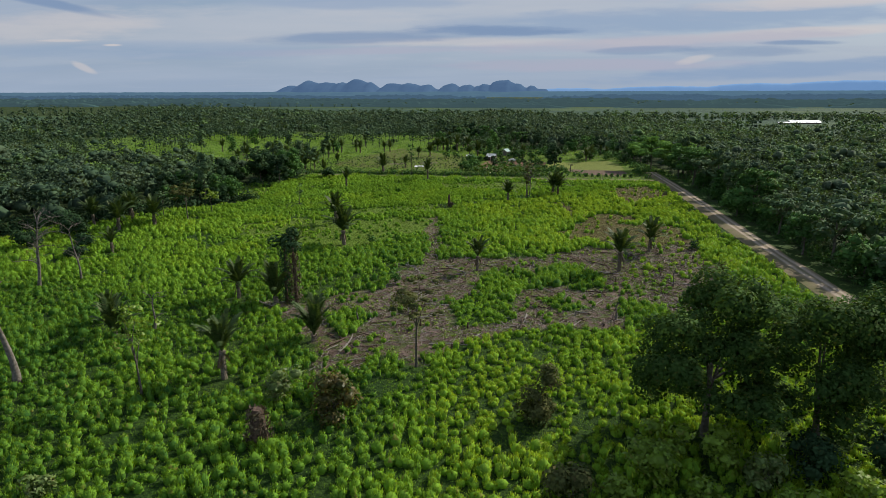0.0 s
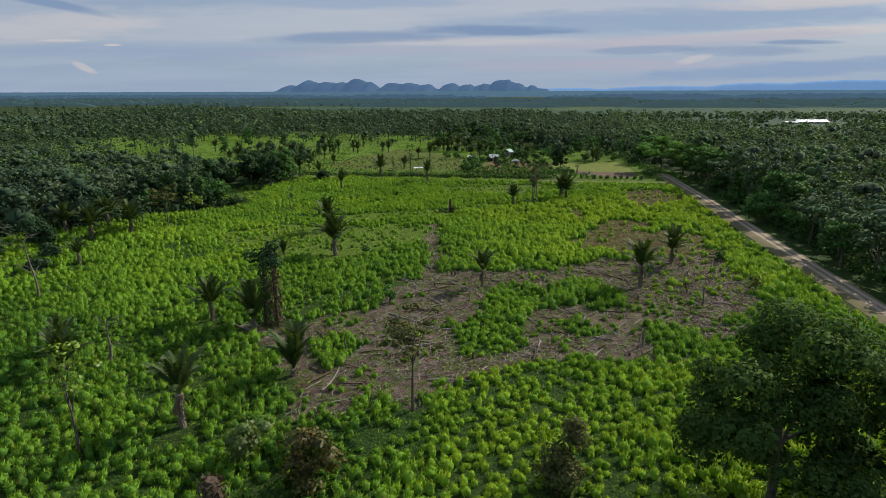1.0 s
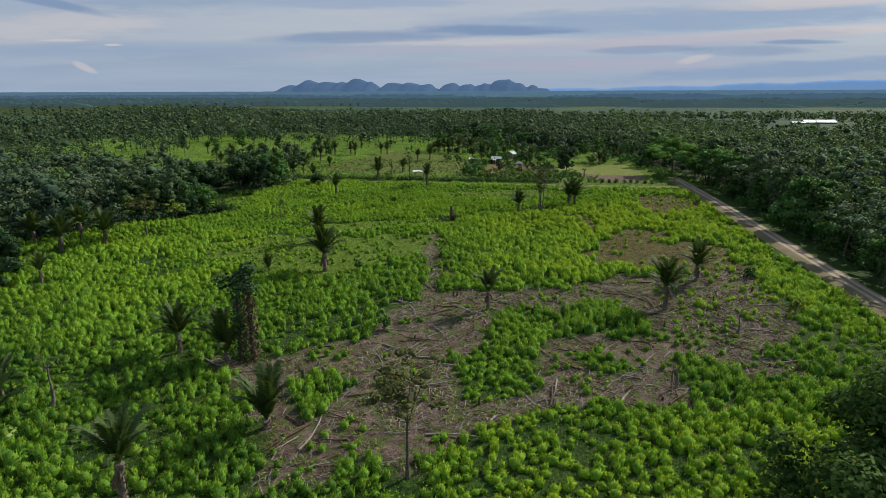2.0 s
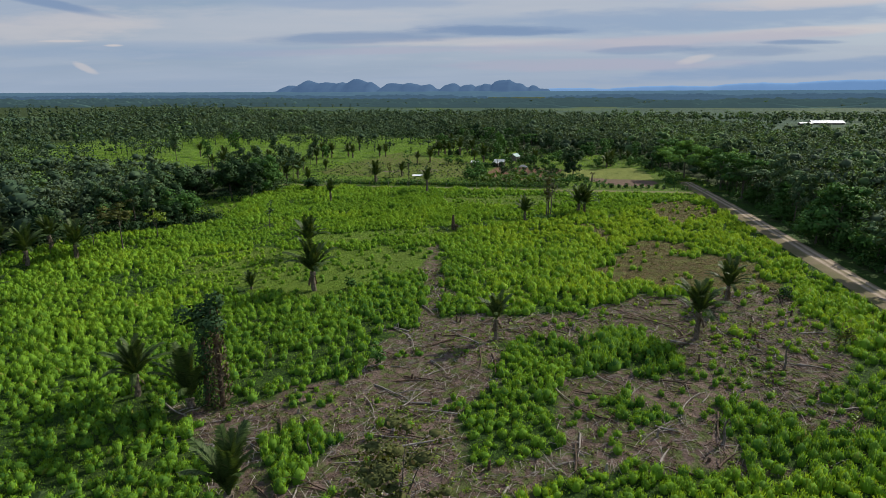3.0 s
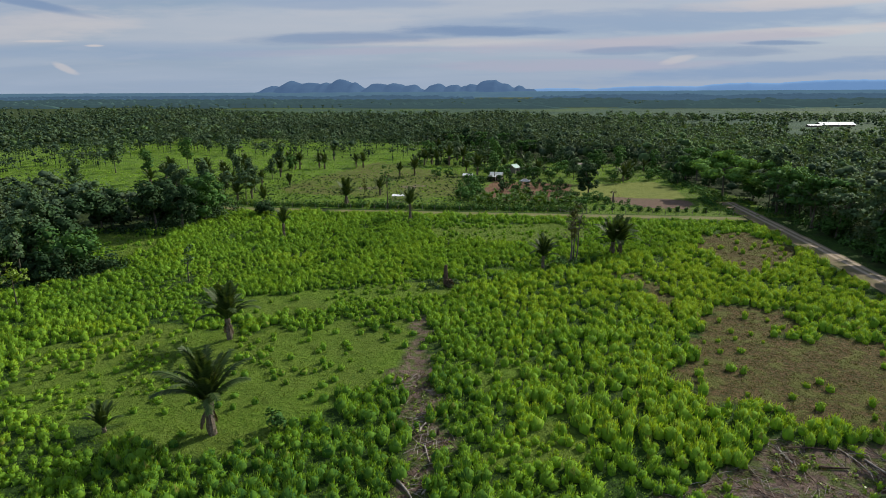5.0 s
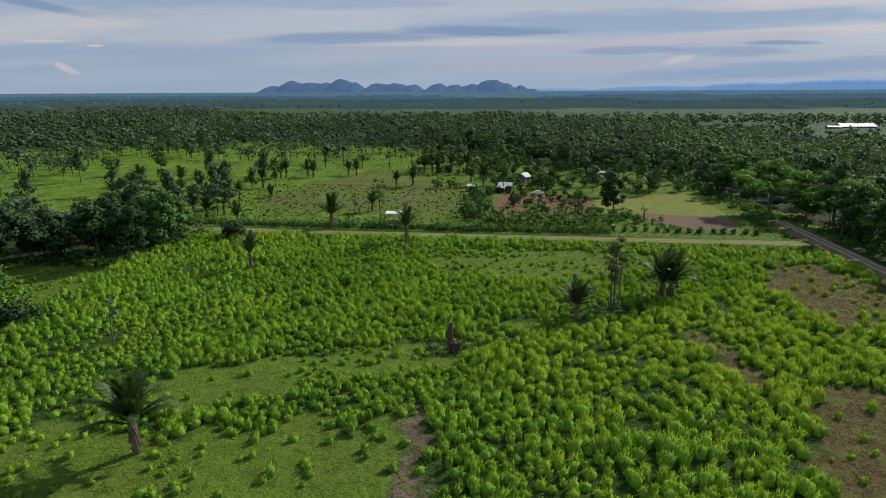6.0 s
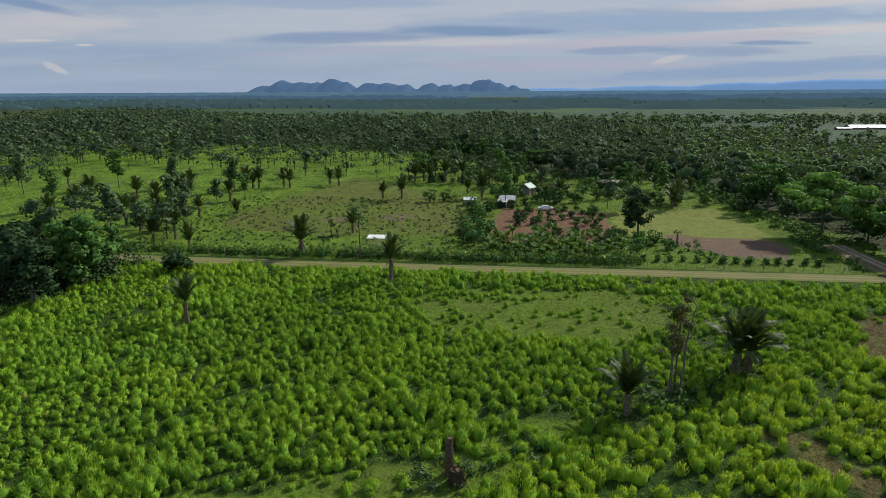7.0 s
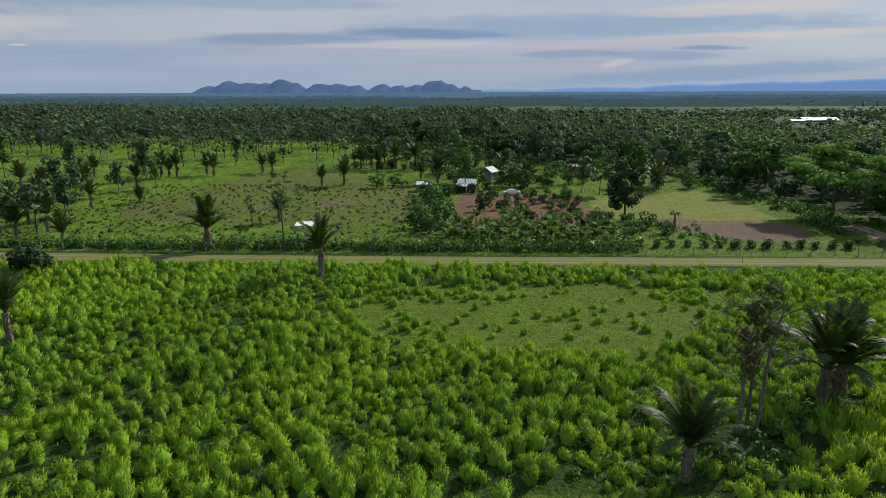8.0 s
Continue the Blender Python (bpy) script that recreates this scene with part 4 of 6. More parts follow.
def trunk_pieces(rng, height, radius, limbs, lean=0.06):
    """A tapered trunk that bends a little, with limbs out to the given points."""
    s = np.linspace(0, 1, 7)
    bend = rng.normal(0, lean, 2) * height
    path = np.stack([bend[0] * s ** 2, bend[1] * s ** 2, s * height], -1)
    pieces = tube(path, radius * (1 - 0.6 * s) * np.where(s == 0, 1.35, 1), 7, 0.2, rng)
    for end in limbs:
        k = rng.uniform(0.5, 0.95)
        start = np.array([bend[0] * k * k, bend[1] * k * k, k * height])
        end = np.asarray(end, dtype=float)
        u = np.linspace(0, 1, 5)[:, None]
        p = start + (end - start) * u
        p[:, 2] += np.sin(u[:, 0] * np.pi) * 0.12 * np.linalg.norm(end - start)
        pieces += tube(p, radius * 0.42 * (1 - 0.8 * u[:, 0]), 5)
    return pieces


def make_tree(rng, height, spread, shape, leaves, size, leaf, bark=None, name="tree", label="", hollow=0.72):
    """A tree at the origin: trunk with limbs, and a crown of many leaf sprays."""
    if shape == "round":
        n = 10
        ang, rad = rng.uniform(0, 2 * np.pi, n), np.sqrt(rng.uniform(0.05, 1, n)) * spread * 0.62
        zz = height * rng.uniform(0.42, 0.86, n) - rad * 0.12
        rr = spread * rng.uniform(0.32, 0.52, n)
        flat = np.full(n, 0.8)
        base = 0.42
    elif shape == "spread":
        n = 20
        ang, rad = rng.uniform(0, 2 * np.pi, n), np.sqrt(rng.uniform(0.02, 1, n)) * spread * 0.82
        zz = height * rng.uniform(0.55, 0.95, n) - rad * 0.2
        rr = spread * rng.uniform(0.16, 0.36, n)
        flat = np.full(n, 0.42)
        base = 0.55
    elif shape == "full":
        n = 16
        ang, rad = rng.uniform(0, 2 * np.pi, n), np.sqrt(rng.uniform(0.05, 1, n)) * spread * 0.66
        zz = height * rng.uniform(0.22, 0.84, n)
        rad = rad * np.clip(1.25 - 0.6 * np.abs(zz / height - 0.45), 0.5, 1.2)
        rr = spread * rng.uniform(0.28, 0.46, n)
        flat = np.full(n, 0.8)
        base = 0.42
    elif shape == "grand":
        n = 40
        ang, rad = rng.uniform(0, 2 * np.pi, n), np.sqrt(rng.uniform(0.03, 1, n)) * spread * 0.82
        zz = height * rng.uniform(0.2, 0.93, n)
        rad = rad * np.clip(1.3 - 1.1 * np.abs(zz / height - 0.5), 0.5, 1.2)
        rr = spread * rng.uniform(0.2, 0.34, n)
        flat = np.full(n, 0.8)
        base = 0.42
    elif shape == "bush":
        n = 8
        ang, rad = rng.uniform(0, 2 * np.pi, n), np.sqrt(rng.uniform(0.05, 1, n)) * spread * 0.6
        zz = height * rng.uniform(0.14, 0.74, n)
        rr = spread * rng.uniform(0.35, 0.55, n)
        flat = np.full(n, 0.75)
        base = 0.25
    else:
        n = 9
        ang, rad = rng.uniform(0, 2 * np.pi, n), rng.uniform(0.1, 1, n) * spread * 0.55
        zz = height * np.linspace(0.45, 0.95, n)
        rr = spread * rng.uniform(0.3, 0.5, n)
        flat = np.full(n, 0.75)
        base = 0.6
    blobs = np.stack([np.cos(ang) * rad, np.sin(ang) * rad, zz, rr, flat], -1)
    t = thing(name)
    part_of("trunk", trunk_pieces(rng, height * max(base, 0.3) * 1.15, (0.011 if leaves < 1000 and height > 5 else 0.022) * height + 0.03, blobs[:6, :3] * 0.92), bark or BARK, t, smooth=True)
    mass, nor = crown(rng, blobs, leaves, size, hollow)
    pieces = [mass]
    if leaves > 600:
        v, q, f, cn = cores(rng, blobs[:, :3], blobs[:, 3] * (0.36 if shape == "grand" else 0.55), blobs[:, 4], 0.2)
        pieces += [(v, q), (np.zeros((0, 3)), f - len(v))]
        nor = np.concatenate([nor, cn])
    part_of("crown", pieces, leaf, t, normals=nor)
    return tagged(t, label, "tree")


def place_at(x, y, turn=0.0, size=1.0, sink=0.05):
    return pose(x, y, float(ground_z(x, y)) - sink, 0, 0, turn) @ Matrix.Scale(size, 4)


rng_tree = np.random.default_rng(5)
WOOD_KINDS = [
    make_tree(rng_tree, 13, 4.8, "full", 1500, 0.55, LEAF_DARK, label="dark green broadleaf tree at the edge of the woods"),
    make_tree(rng_tree, 12, 6.0, "spread", 1300, 0.55, LEAF_MID, label="spreading green tree with layered crown in the woods"),
    make_tree(rng_tree, 14, 3.4, "slim", 900, 0.44, LEAF_GREY, label="tall slim grey-green tree in the woods"),
    make_tree(rng_tree, 10, 4.8, "full", 1250, 0.52, LEAF_MID, label="rounded mid-green tree in the woods"),
    make_tree(rng_tree, 11, 5.4, "spread", 1150, 0.52, LEAF_GREY, label="open-crowned grey-green tree in the woods"),
    make_tree(rng_tree, 7, 4.2, "full", 1100, 0.48, LEAF_DARK, label="low bushy dark tree under the woods"),
]
for proto in WOOD_KINDS:
    tagged(proto, group="trees of the woods")
RAISED = set()


def plant(proto, x, y, turn, size):
    """Stands the first of a kind itself, and copies of it after that."""
    m = place_at(x, y, turn, size)
    if proto.name in RAISED:
        return copy_thing(proto, m @ Matrix.Diagonal((*[1 / v for v in proto.scale], 1)))
    RAISED.add(proto.name)
    proto.matrix_basis = m
    return proto


def wood_points(rng, poly, box, step, gap=0.08):
    x, y = scatter(rng, *box, step)
    keep = inside(x, y, poly, 4, 5) & (x > -1.1 * y - 25) & (x < 0.68 * y + 25) & (rng.random(len(x)) > gap)
    return x[keep], y[keep]


def far_wood(rng, x, y, leaves, size, material, name, label, high=13.0, lobes=6, lowest=0.5, full=1.0):
    """Woods too many to count: for each tree a trunk and an umbrella of leafy lobes, in one mesh."""
    n = len(x)
    h = high * (0.5 + 0.5 * rng.random(n) + 0.45 * (value_noise(x, y, 38, 7) - 0.3))
    r = (1.4 + 0.30 * h) * rng.uniform(0.65, 1.55, n)
    la = np.arange(lobes)[None] * 2.4 + rng.uniform(0, 6.3, (n, 1)) + rng.normal(0, 0.4, (n, lobes))
    lr = np.sqrt((np.arange(lobes)[None] + 0.3) / lobes) * r[:, None] * rng.uniform(0.65, 0.95, (n, lobes))
    drop = rng.uniform(0.18, 0.5, (n, 1))
    lz = h[:, None] * rng.uniform(lowest, 0.97, (n, lobes)) ** 0.6 - drop * lr * (0.5 + lr / r[:, None])
    ls = r[:, None] * rng.uniform(0.3, 0.62, (n, lobes))
    mid = np.stack([x[:, None] + np.cos(la) * lr, y[:, None] + np.sin(la) * lr, lz], -1)
    pick = np.repeat(np.arange(n), leaves)
    which = rng.integers(0, lobes, len(pick))
    d = rng.normal(0, 1, (len(pick), 3))
    d[:, 2] = np.abs(d[:, 2]) * 1.1 - 0.3
    d /= np.linalg.norm(d, axis=1)[:, None]
    c = mid[pick, which] + d * (ls[pick, which] * rng.uniform(0.55, 1.25, len(pick)))[:, None] * np.array([1, 1, 0.75])
    v, f = sprays(rng, c, d * 0.7 + np.array([0, 0, 0.5]), size, 1.35, 0.45)
    out = (c - np.stack([x, y, h - 1.1 * r], -1)[pick]) / r[pick][:, None]
    nor = soft_normals(rng, d * 0.5 + 0.7 * out, 4, 0.22)
    inner = mid[:, :3] if leaves > 100 else mid[:, :1]
    cv, cq, ct, cn = cores(rng, inner.reshape(-1, 3), (ls[:, :inner.shape[1]] * 0.6).ravel(), np.full(inner.shape[0] * inner.shape[1], 0.65), k=3)
    body = np.stack([x, y, h * 0.3], -1)
    bv, bq, bt, bn = cores(rng, body, full * r * 0.4, 0.5 * h / r, k=5)
    ang = np.array([0.0, 2.1, 4.2])
    foot = np.stack([x, y, np.zeros(n)], -1)
    ring = np.stack([np.cos(ang), np.sin(ang), 0 * ang], -1)[None] * (0.016 * h)[:, None, None]
    tv = np.concatenate([foot[:, None] + ring, foot[:, None] + ring * 0.6 + np.array([0, 0, 1.0]) * (h * 0.7)[:, None, None]], 1).reshape(-1, 3)
    b = np.arange(n)[:, None] * 6
    tf = np.concatenate([b + np.array([[0, 1, 4, 3]]), b + np.array([[1, 2, 5, 4]]), b + np.array([[2, 0, 3, 5]])])
    tn = np.tile(np.concatenate([np.stack([np.cos(ang), np.sin(ang), 0 * ang], -1)] * 2), (n, 1))
    none = np.zeros((0, 3))
    me = mesh_of(name, [(v, f), (cv, cq), (none, ct - len(cv)), (bv, bq), (none, bt - len(bv)), (tv, tf)], material, normals=np.concatenate([nor, cn, bn, tn]))
    shade = np.clip(rng.random(n) * 0.75 + 0.5 * (value_noise(x, y, 45, 17) - 0.25) + np.where(x > 55, 0.28, 0.0), 0, 1)
    tone = np.concatenate([np.repeat(shade, leaves * 4), np.repeat(shade, len(cv) // n), np.repeat(shade, len(bv) // n), np.zeros(6 * n)])
    me.attributes.new("tone", "FLOAT", "POINT").data.foreach_set("value", tone.astype(np.float32))
    tagged(new(name, me), label, "woods", kind="stuff")


def build_woods():
    rng = np.random.default_rng(21)
    picks = []
    for poly, box, step, near in (
        (WOODS_EAST, (60, 300, 40, 300), 7.0, lambda x, y: (x < 71) & (y > 95)),
        (WOODS_WEST, (-420, -98, 60, 330), 7.0, lambda x, y: (x > -128) & (y > 120)),
        (WOODS_NORTH, (-700, 560, 300, 1000), 8.0, lambda x, y: (y < 520) & (x > -90) & (x < 60) & ~inside(x, y - 15.0, WOODS_NORTH, 1, 5)),
    ):
        x, y = wood_points(rng, poly, box, step)
        sel = near(x, y)
        picks.append((x[sel], y[sel]))
        fx, fy = x[~sel], y[~sel]
        d = np.hypot(fx + 10, fy - 60)
        for lo, hi, leaves, size, lobes in ((0, 330, 150, 0.66, 9), (330, 620, 64, 0.95, 7), (620, 2000, 26, 1.5, 5)):
            k = (d >= lo) & (d < hi)
            if k.sum():
                far_wood(rng, fx[k], fy[k], leaves, size, FAR_LEAF, "woods", "dense dark green tropical woods", 13, lobes)
    for (x, y) in picks:
        order = rng.permutation(len(x))
        for i in order:
            proto = WOOD_KINDS[int(rng.integers(1, 5))] if x[i] > 55 and y[i] < 300 else WOOD_KINDS[int(rng.integers(len(WOOD_KINDS)))]
            plant(proto, x[i], y[i], float(rng.uniform(0, 360)), float(rng.uniform(0.7, 1.25)))
    # scattered trees between the woods and the far plain
    n = 2600
    a = rng.uniform(-0.8, 0.62, n)
    dist = 1.0 / rng.uniform(1 / 1700.0, 1 / 560.0, n)
    x, y = dist * np.sin(a), dist * np.cos(a)
    keep = ~inside(x, y, WOODS_NORTH, 4, 5) & ~far_field(x, y)
    far_wood(rng, x[keep], y[keep], 24, 1.7, FAR_LEAF, "woods", "dark woods in the middle distance", 12, 5)
    # bush land round the far sheds
    x, y = rng.uniform(60, 640, 2600), rng.uniform(440, 960, 2600)
    keep = far_field(x, y) & (value_noise(x, y, 55, 45) + 0.3 * value_noise(x, y, 18, 46) > 0.52) & ~((np.abs(x - 0.43 * (y - 70) + 8) < 34) & (y < 775) & (y > 600))
    x, y = x[keep], y[keep]
    low = rng.random(len(x)) < 0.45
    far_wood(rng, x[~low], y[~low], 30, 1.5, FAR_LEAF, "woods", "dark trees dotted over the far bush land", 9.0, 5)
    far_wood(rng, x[low], y[low], 20, 1.3, FAR_LEAF, "scrub", "low dark scrub in the far fields", 5.0, 5, 0.3)


build_woods()

# ---- palms ----


def frond_mesh(rng, name, long, rise, bend, pairs, leaflet, material):
    """One feather leaf from its foot: an arching stem with hanging leaflets on both sides."""
    s = np.linspace(0, 1, 10)
    e = np.radians(rise - bend * s ** 1.6)
    step = long / 9
    path = np.zeros((10, 3))
    path[1:, 0] = np.cumsum(np.cos(e[:-1]) * step)
    path[1:, 2] = np.cumsum(np.sin(e[:-1]) * step)
    pieces = tube(path, 0.085 * (1 - 0.85 * s), 4)
    t = np.linspace(0.14, 0.99, pairs)
    at = np.stack([np.interp(t, s, path[:, k]) for k in range(3)], -1)
    ee = np.interp(t, s, e)
    along = np.stack([np.cos(ee), 0 * ee, np.sin(ee)], -1)
    up = np.stack([-np.sin(ee), 0 * ee, np.cos(ee)], -1)
    size = leaflet * (0.3 + 0.7 * np.sin(np.pi * np.clip(t * 0.92 + 0.06, 0, 1)) ** 0.7)
    for side in (-1.0, 1.0):
        go = along * 0.75 + up * rng.uniform(0.0, 0.25, (pairs, 1))
        go[:, 1] += side * 0.8
        go[:, 2] -= rng.uniform(0.1, 0.3, pairs)
        go /= np.linalg.norm(go, axis=1)[:, None]
        tip = at + go * (size * rng.uniform(0.85, 1.1, pairs))[:, None]
        tip[:, 2] -= 0.12 * size
        w = along * (0.125 * rng.uniform(0.8, 1.2, pairs))[:, None]
        v = np.stack([at - w, at + w, tip], 1).reshape(-1, 3)
        pieces.append((v, np.arange(3 * pairs).reshape(-1, 3)))
    return mesh_of(name, pieces, material)


rng_palm = np.random.default_rng(17)
FRONDS = [frond_mesh(rng_palm, "frond", 5.5, rise, bend, 46, 0.95, FROND) for rise, bend in ((87, 30), (81, 42), (74, 54), (67, 66), (57, 80), (44, 92))]
DEAD_FRONDS = [frond_mesh(rng_palm, "dry_frond", 2.1, rise, bend, 16, 0.5, OLDFROND) for rise, bend in ((-45, 40), (-62, 25))]


def make_palm(rng, trunk_high, leaves, label, dead=2, open_=1.0):
    """A feather palm at the origin: a stout trunk rough with leaf bases, and its fronds."""
    t = thing("palm_tree")
    s = np.linspace(0, 1, 10)
    path = np.stack([0.12 * np.sin(s * 3), 0.1 * np.sin(s * 2 + 1), s * trunk_high], -1)
    pieces = tube(path, (0.4 - 0.1 * s + 0.12 * (s > 0.8)), 9, 0.3, rng)
    for i in range(int(trunk_high * 9)):
        a, z = i * 2.4, trunk_high * (0.1 + 0.9 * i / max(1, trunk_high * 9))
        d = np.array([math.cos(a), math.sin(a), 0])
        foot = np.array([0.0, 0.0, z]) + d * 0.24
        pieces += tube([foot, foot + d * 0.16 + np.array([0, 0, 0.3])], [0.09, 0.04], 4)
    part_of("trunk", pieces, PALMBARK, t)
    top = (path[-1][0], path[-1][1], trunk_high - 0.15)
    for i in range(leaves):
        k = min(5, int(6 * (i / leaves) ** 1.15 * open_))
        f = new("frond", FRONDS[k])
        f.parent = t
        f.matrix_basis = pose(*top, float(rng.uniform(-9, 9)), float(rng.uniform(-7, 7)), i * 137.5 + float(rng.uniform(-14, 14))) @ Matrix.Scale(float(rng.uniform(0.82, 1.08)), 4)
    for i in range(dead):
        f = new("dry_frond", DEAD_FRONDS[i % 2])
        f.parent = t
        f.matrix_basis = pose(*top, 0, 0, float(rng.uniform(0, 360)))
        tagged(f, "dead brown hanging frond")
    return tagged(t, label, "palm", group="palms of the pasture")


PALM_TALL = make_palm(rng_palm, 4.2, 25, "dark green feather palm with a rough grey trunk in the pasture", 3)
PALM_MID = make_palm(rng_palm, 3.1, 26, "stout dark green feather palm standing in tall grass", 2)
PALM_LOW = make_palm(rng_palm, 1.0, 17, "short-trunked feather palm with upright fronds in the grass", 0, 0.75)
PALM_THIN = make_palm(rng_palm, 4.1, 16, "thin-crowned feather palm over felled branches", 3, 0.9)
PALM_HIGH = {id(PALM_TALL): 9.5, id(PALM_MID): 8.4, id(PALM_LOW): 6.2, id(PALM_THIN): 9.4}


def palm(proto, x, y, high, turn):
    return copy_thing(proto, place_at(x, y, turn, high / PALM_HIGH[id(proto)]))


PALM_KINDS = {"tall": PALM_TALL, "mid": PALM_MID, "low": PALM_LOW, "thin": PALM_THIN}
for i, (kind, x, y, high) in enumerate(PALMS):
    palm(PALM_KINDS[kind], x, y, high, i * 77.0)
for proto in (PALM_TALL, PALM_MID, PALM_LOW, PALM_THIN):
    proto.matrix_basis = place_at(*{id(PALM_TALL): (-118.0, 158.0), id(PALM_MID): (-126.0, 152.0), id(PALM_LOW): (-64.0, 78.0), id(PALM_THIN): (-133.0, 300.0)}[id(proto)])

# ---- single trees and shrubs of the field ----
rng_one = np.random.default_rng(29)


def stand(ob, x, y, turn=0.0, size=1.0, label=""):
    ob.matrix_basis = place_at(x, y, turn, size)
    if label:
        tagged(ob, label)
    return ob


stand(make_tree(rng_one, 19.0, 7.7, "grand", 23000, 0.29, LEAF_BIG, label="large dark leafy tree with dense rounded crown"), 19.3, 63.5)
stand(make_tree(rng_one, 17.2, 8.4, "grand", 23000, 0.29, LEAF_BIG, label="large dark spreading tree beside another big tree"), 31.6, 65.5, 60)
stand(make_tree(rng_one, 14.2, 4.4, "spread", 900, 0.24, LEAF_OLIVE, label="thin open tree with sparse olive leaves"), -15.7, 75.2)
stand(make_tree(rng_one, 7.9, 3.2, "bush", 2400, 0.24, LEAF_OLIVE, label="rounded olive-green shrub in tall grass"), 0.9, 63.8)
stand(make_tree(rng_one, 6.3, 2.9, "bush", 900, 0.26, LEAF_PALE, label="pale green feathery small tree"), -29.7, 63.1)
stand(make_tree(rng_one, 7.1, 3.4, "bush", 1300, 0.3, LEAF_RUST, label="rusty brown and green shrub"), -22.3, 59.6)
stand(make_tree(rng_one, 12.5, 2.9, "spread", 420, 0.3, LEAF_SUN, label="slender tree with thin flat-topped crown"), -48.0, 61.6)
stand(make_tree(rng_one, 13.6, 3.8, "grand", 4200, 0.4, LEAF_DARK, label="dark leafy tree at the edge of the lawn"), 7.9, 300.2)
stand(make_tree(rng_one, 12.6, 2.6, "slim", 620, 0.26, LEAF_OLIVE, label="half-bare tree with tangled twigs"), -3.4, 215.0)
stand(make_tree(rng_one, 17.0, 11.5, "spread", 11000, 0.5, LEAF_SHADE, label="broad green shade tree beside the road"), 54.0, 305.0)
stand(make_tree(rng_one, 15.5, 10.5, "spread", 9000, 0.5, LEAF_SHADE, label="broad green shade tree near the road corner"), 66.0, 292.0, 40)
stand(make_tree(rng_one, 17.5, 4.6, "full", 1700, 0.5, LEAF_DARK, label="tall dark tree at the end of the farm track"), -105.0, 233.5)
stand(make_tree(rng_one, 16.0, 5.0, "full", 1700, 0.5, LEAF_MID, label="tall leafy tree beside the farm track"), -105.5, 246.0, 80)
stand(make_tree(rng_one, 7.4, 3.4, "bush", 900, 0.4, LEAF_DARK, label="low dark tree beside the farm track"), -92.5, 257.8)
stand(make_tree(rng_one, 7.6, 1.8, "slim", 150, 0.3, LEAF_GREY, label="thin sapling with few leaves in tall grass"), -80.2, 193.0)
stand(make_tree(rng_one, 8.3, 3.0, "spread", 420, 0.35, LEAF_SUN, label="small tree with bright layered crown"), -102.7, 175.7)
stand(make_tree(rng_one, 14.6, 2.4, "spread", 420, 0.34, LEAF_MID, label="tall slim tree with a small crown beside the farm track"), -57.4, 271.6)
stand(make_tree(rng_one, 6.3, 1.5, "slim", 170, 0.3, LEAF_OLIVE, label="thin sapling in the grazed pasture"), -70.0, 290.9)
stand(make_tree(rng_one, 5.7, 1.4, "slim", 170, 0.3, LEAF_MID, label="leafy sapling in the grazed pasture"), -37.0, 297.6)
stand(make_tree(rng_one, 13.4, 4.4, "spread", 900, 0.4, LEAF_OLIVE, label="tall open tree at the edge of the woods"), -103.6, 163.4)
stand(make_tree(rng_one, 8.7, 3.2, "spread", 600, 0.36, LEAF_GREY, label="grey-green open tree at the edge of the woods"), -112.2, 164.6)
stand(make_tree(rng_one, 4.2, 1.6, "bush", 240, 0.26, LEAF_OLIVE, label="small olive shrub on cleared soil"), 39.2, 129.5)
stand(make_tree(rng_one, 3.8, 1.4, "bush", 220, 0.3, LEAF_MID, label="leafy sapling among felled branches"), -27.2, 111.2)
stand(make_tree(rng_one, 2.8, 1.5, "bush", 240, 0.3, LEAF_DARK, label="small dark shrub in tall grass"), 38.2, 149.4)
stand(make_tree(rng_one, 3.2, 1.3, "bush", 220, 0.3, LEAF_MID, label="lone small shrub in short grass"), -40.9, 142.6)
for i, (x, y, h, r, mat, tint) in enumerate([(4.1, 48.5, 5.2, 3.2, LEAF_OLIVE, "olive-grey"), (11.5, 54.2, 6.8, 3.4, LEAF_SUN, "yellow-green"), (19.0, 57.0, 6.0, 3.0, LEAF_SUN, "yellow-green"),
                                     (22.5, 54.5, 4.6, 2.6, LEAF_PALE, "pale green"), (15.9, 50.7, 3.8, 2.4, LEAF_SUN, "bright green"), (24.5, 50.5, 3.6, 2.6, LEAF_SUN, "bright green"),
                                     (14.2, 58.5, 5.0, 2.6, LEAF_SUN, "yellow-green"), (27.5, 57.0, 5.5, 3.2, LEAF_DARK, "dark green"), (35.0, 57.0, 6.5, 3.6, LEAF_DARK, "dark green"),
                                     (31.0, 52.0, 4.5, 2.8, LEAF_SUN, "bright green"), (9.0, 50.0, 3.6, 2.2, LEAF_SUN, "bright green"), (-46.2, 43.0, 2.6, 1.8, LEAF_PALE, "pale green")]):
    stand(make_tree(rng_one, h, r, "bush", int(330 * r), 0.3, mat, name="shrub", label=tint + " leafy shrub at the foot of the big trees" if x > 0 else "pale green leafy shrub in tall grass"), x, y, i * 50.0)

for i, (x, y, h, r) in enumerate([(-118.0, 136.0, 6.5, 4.2), (-126.0, 141.0, 7.0, 4.4), (-110.0, 128.0, 4.5, 3.2), (-104.0, 118.0, 3.8, 2.8), (-121.0, 124.0, 5.5, 3.8)]):
    stand(make_tree(rng_one, h, r, "bush", int(420 * r), 0.34, LEAF_DARK, name="shrub", label="dark leafy shrub at the edge of the pasture"), x, y, i * 70.0)

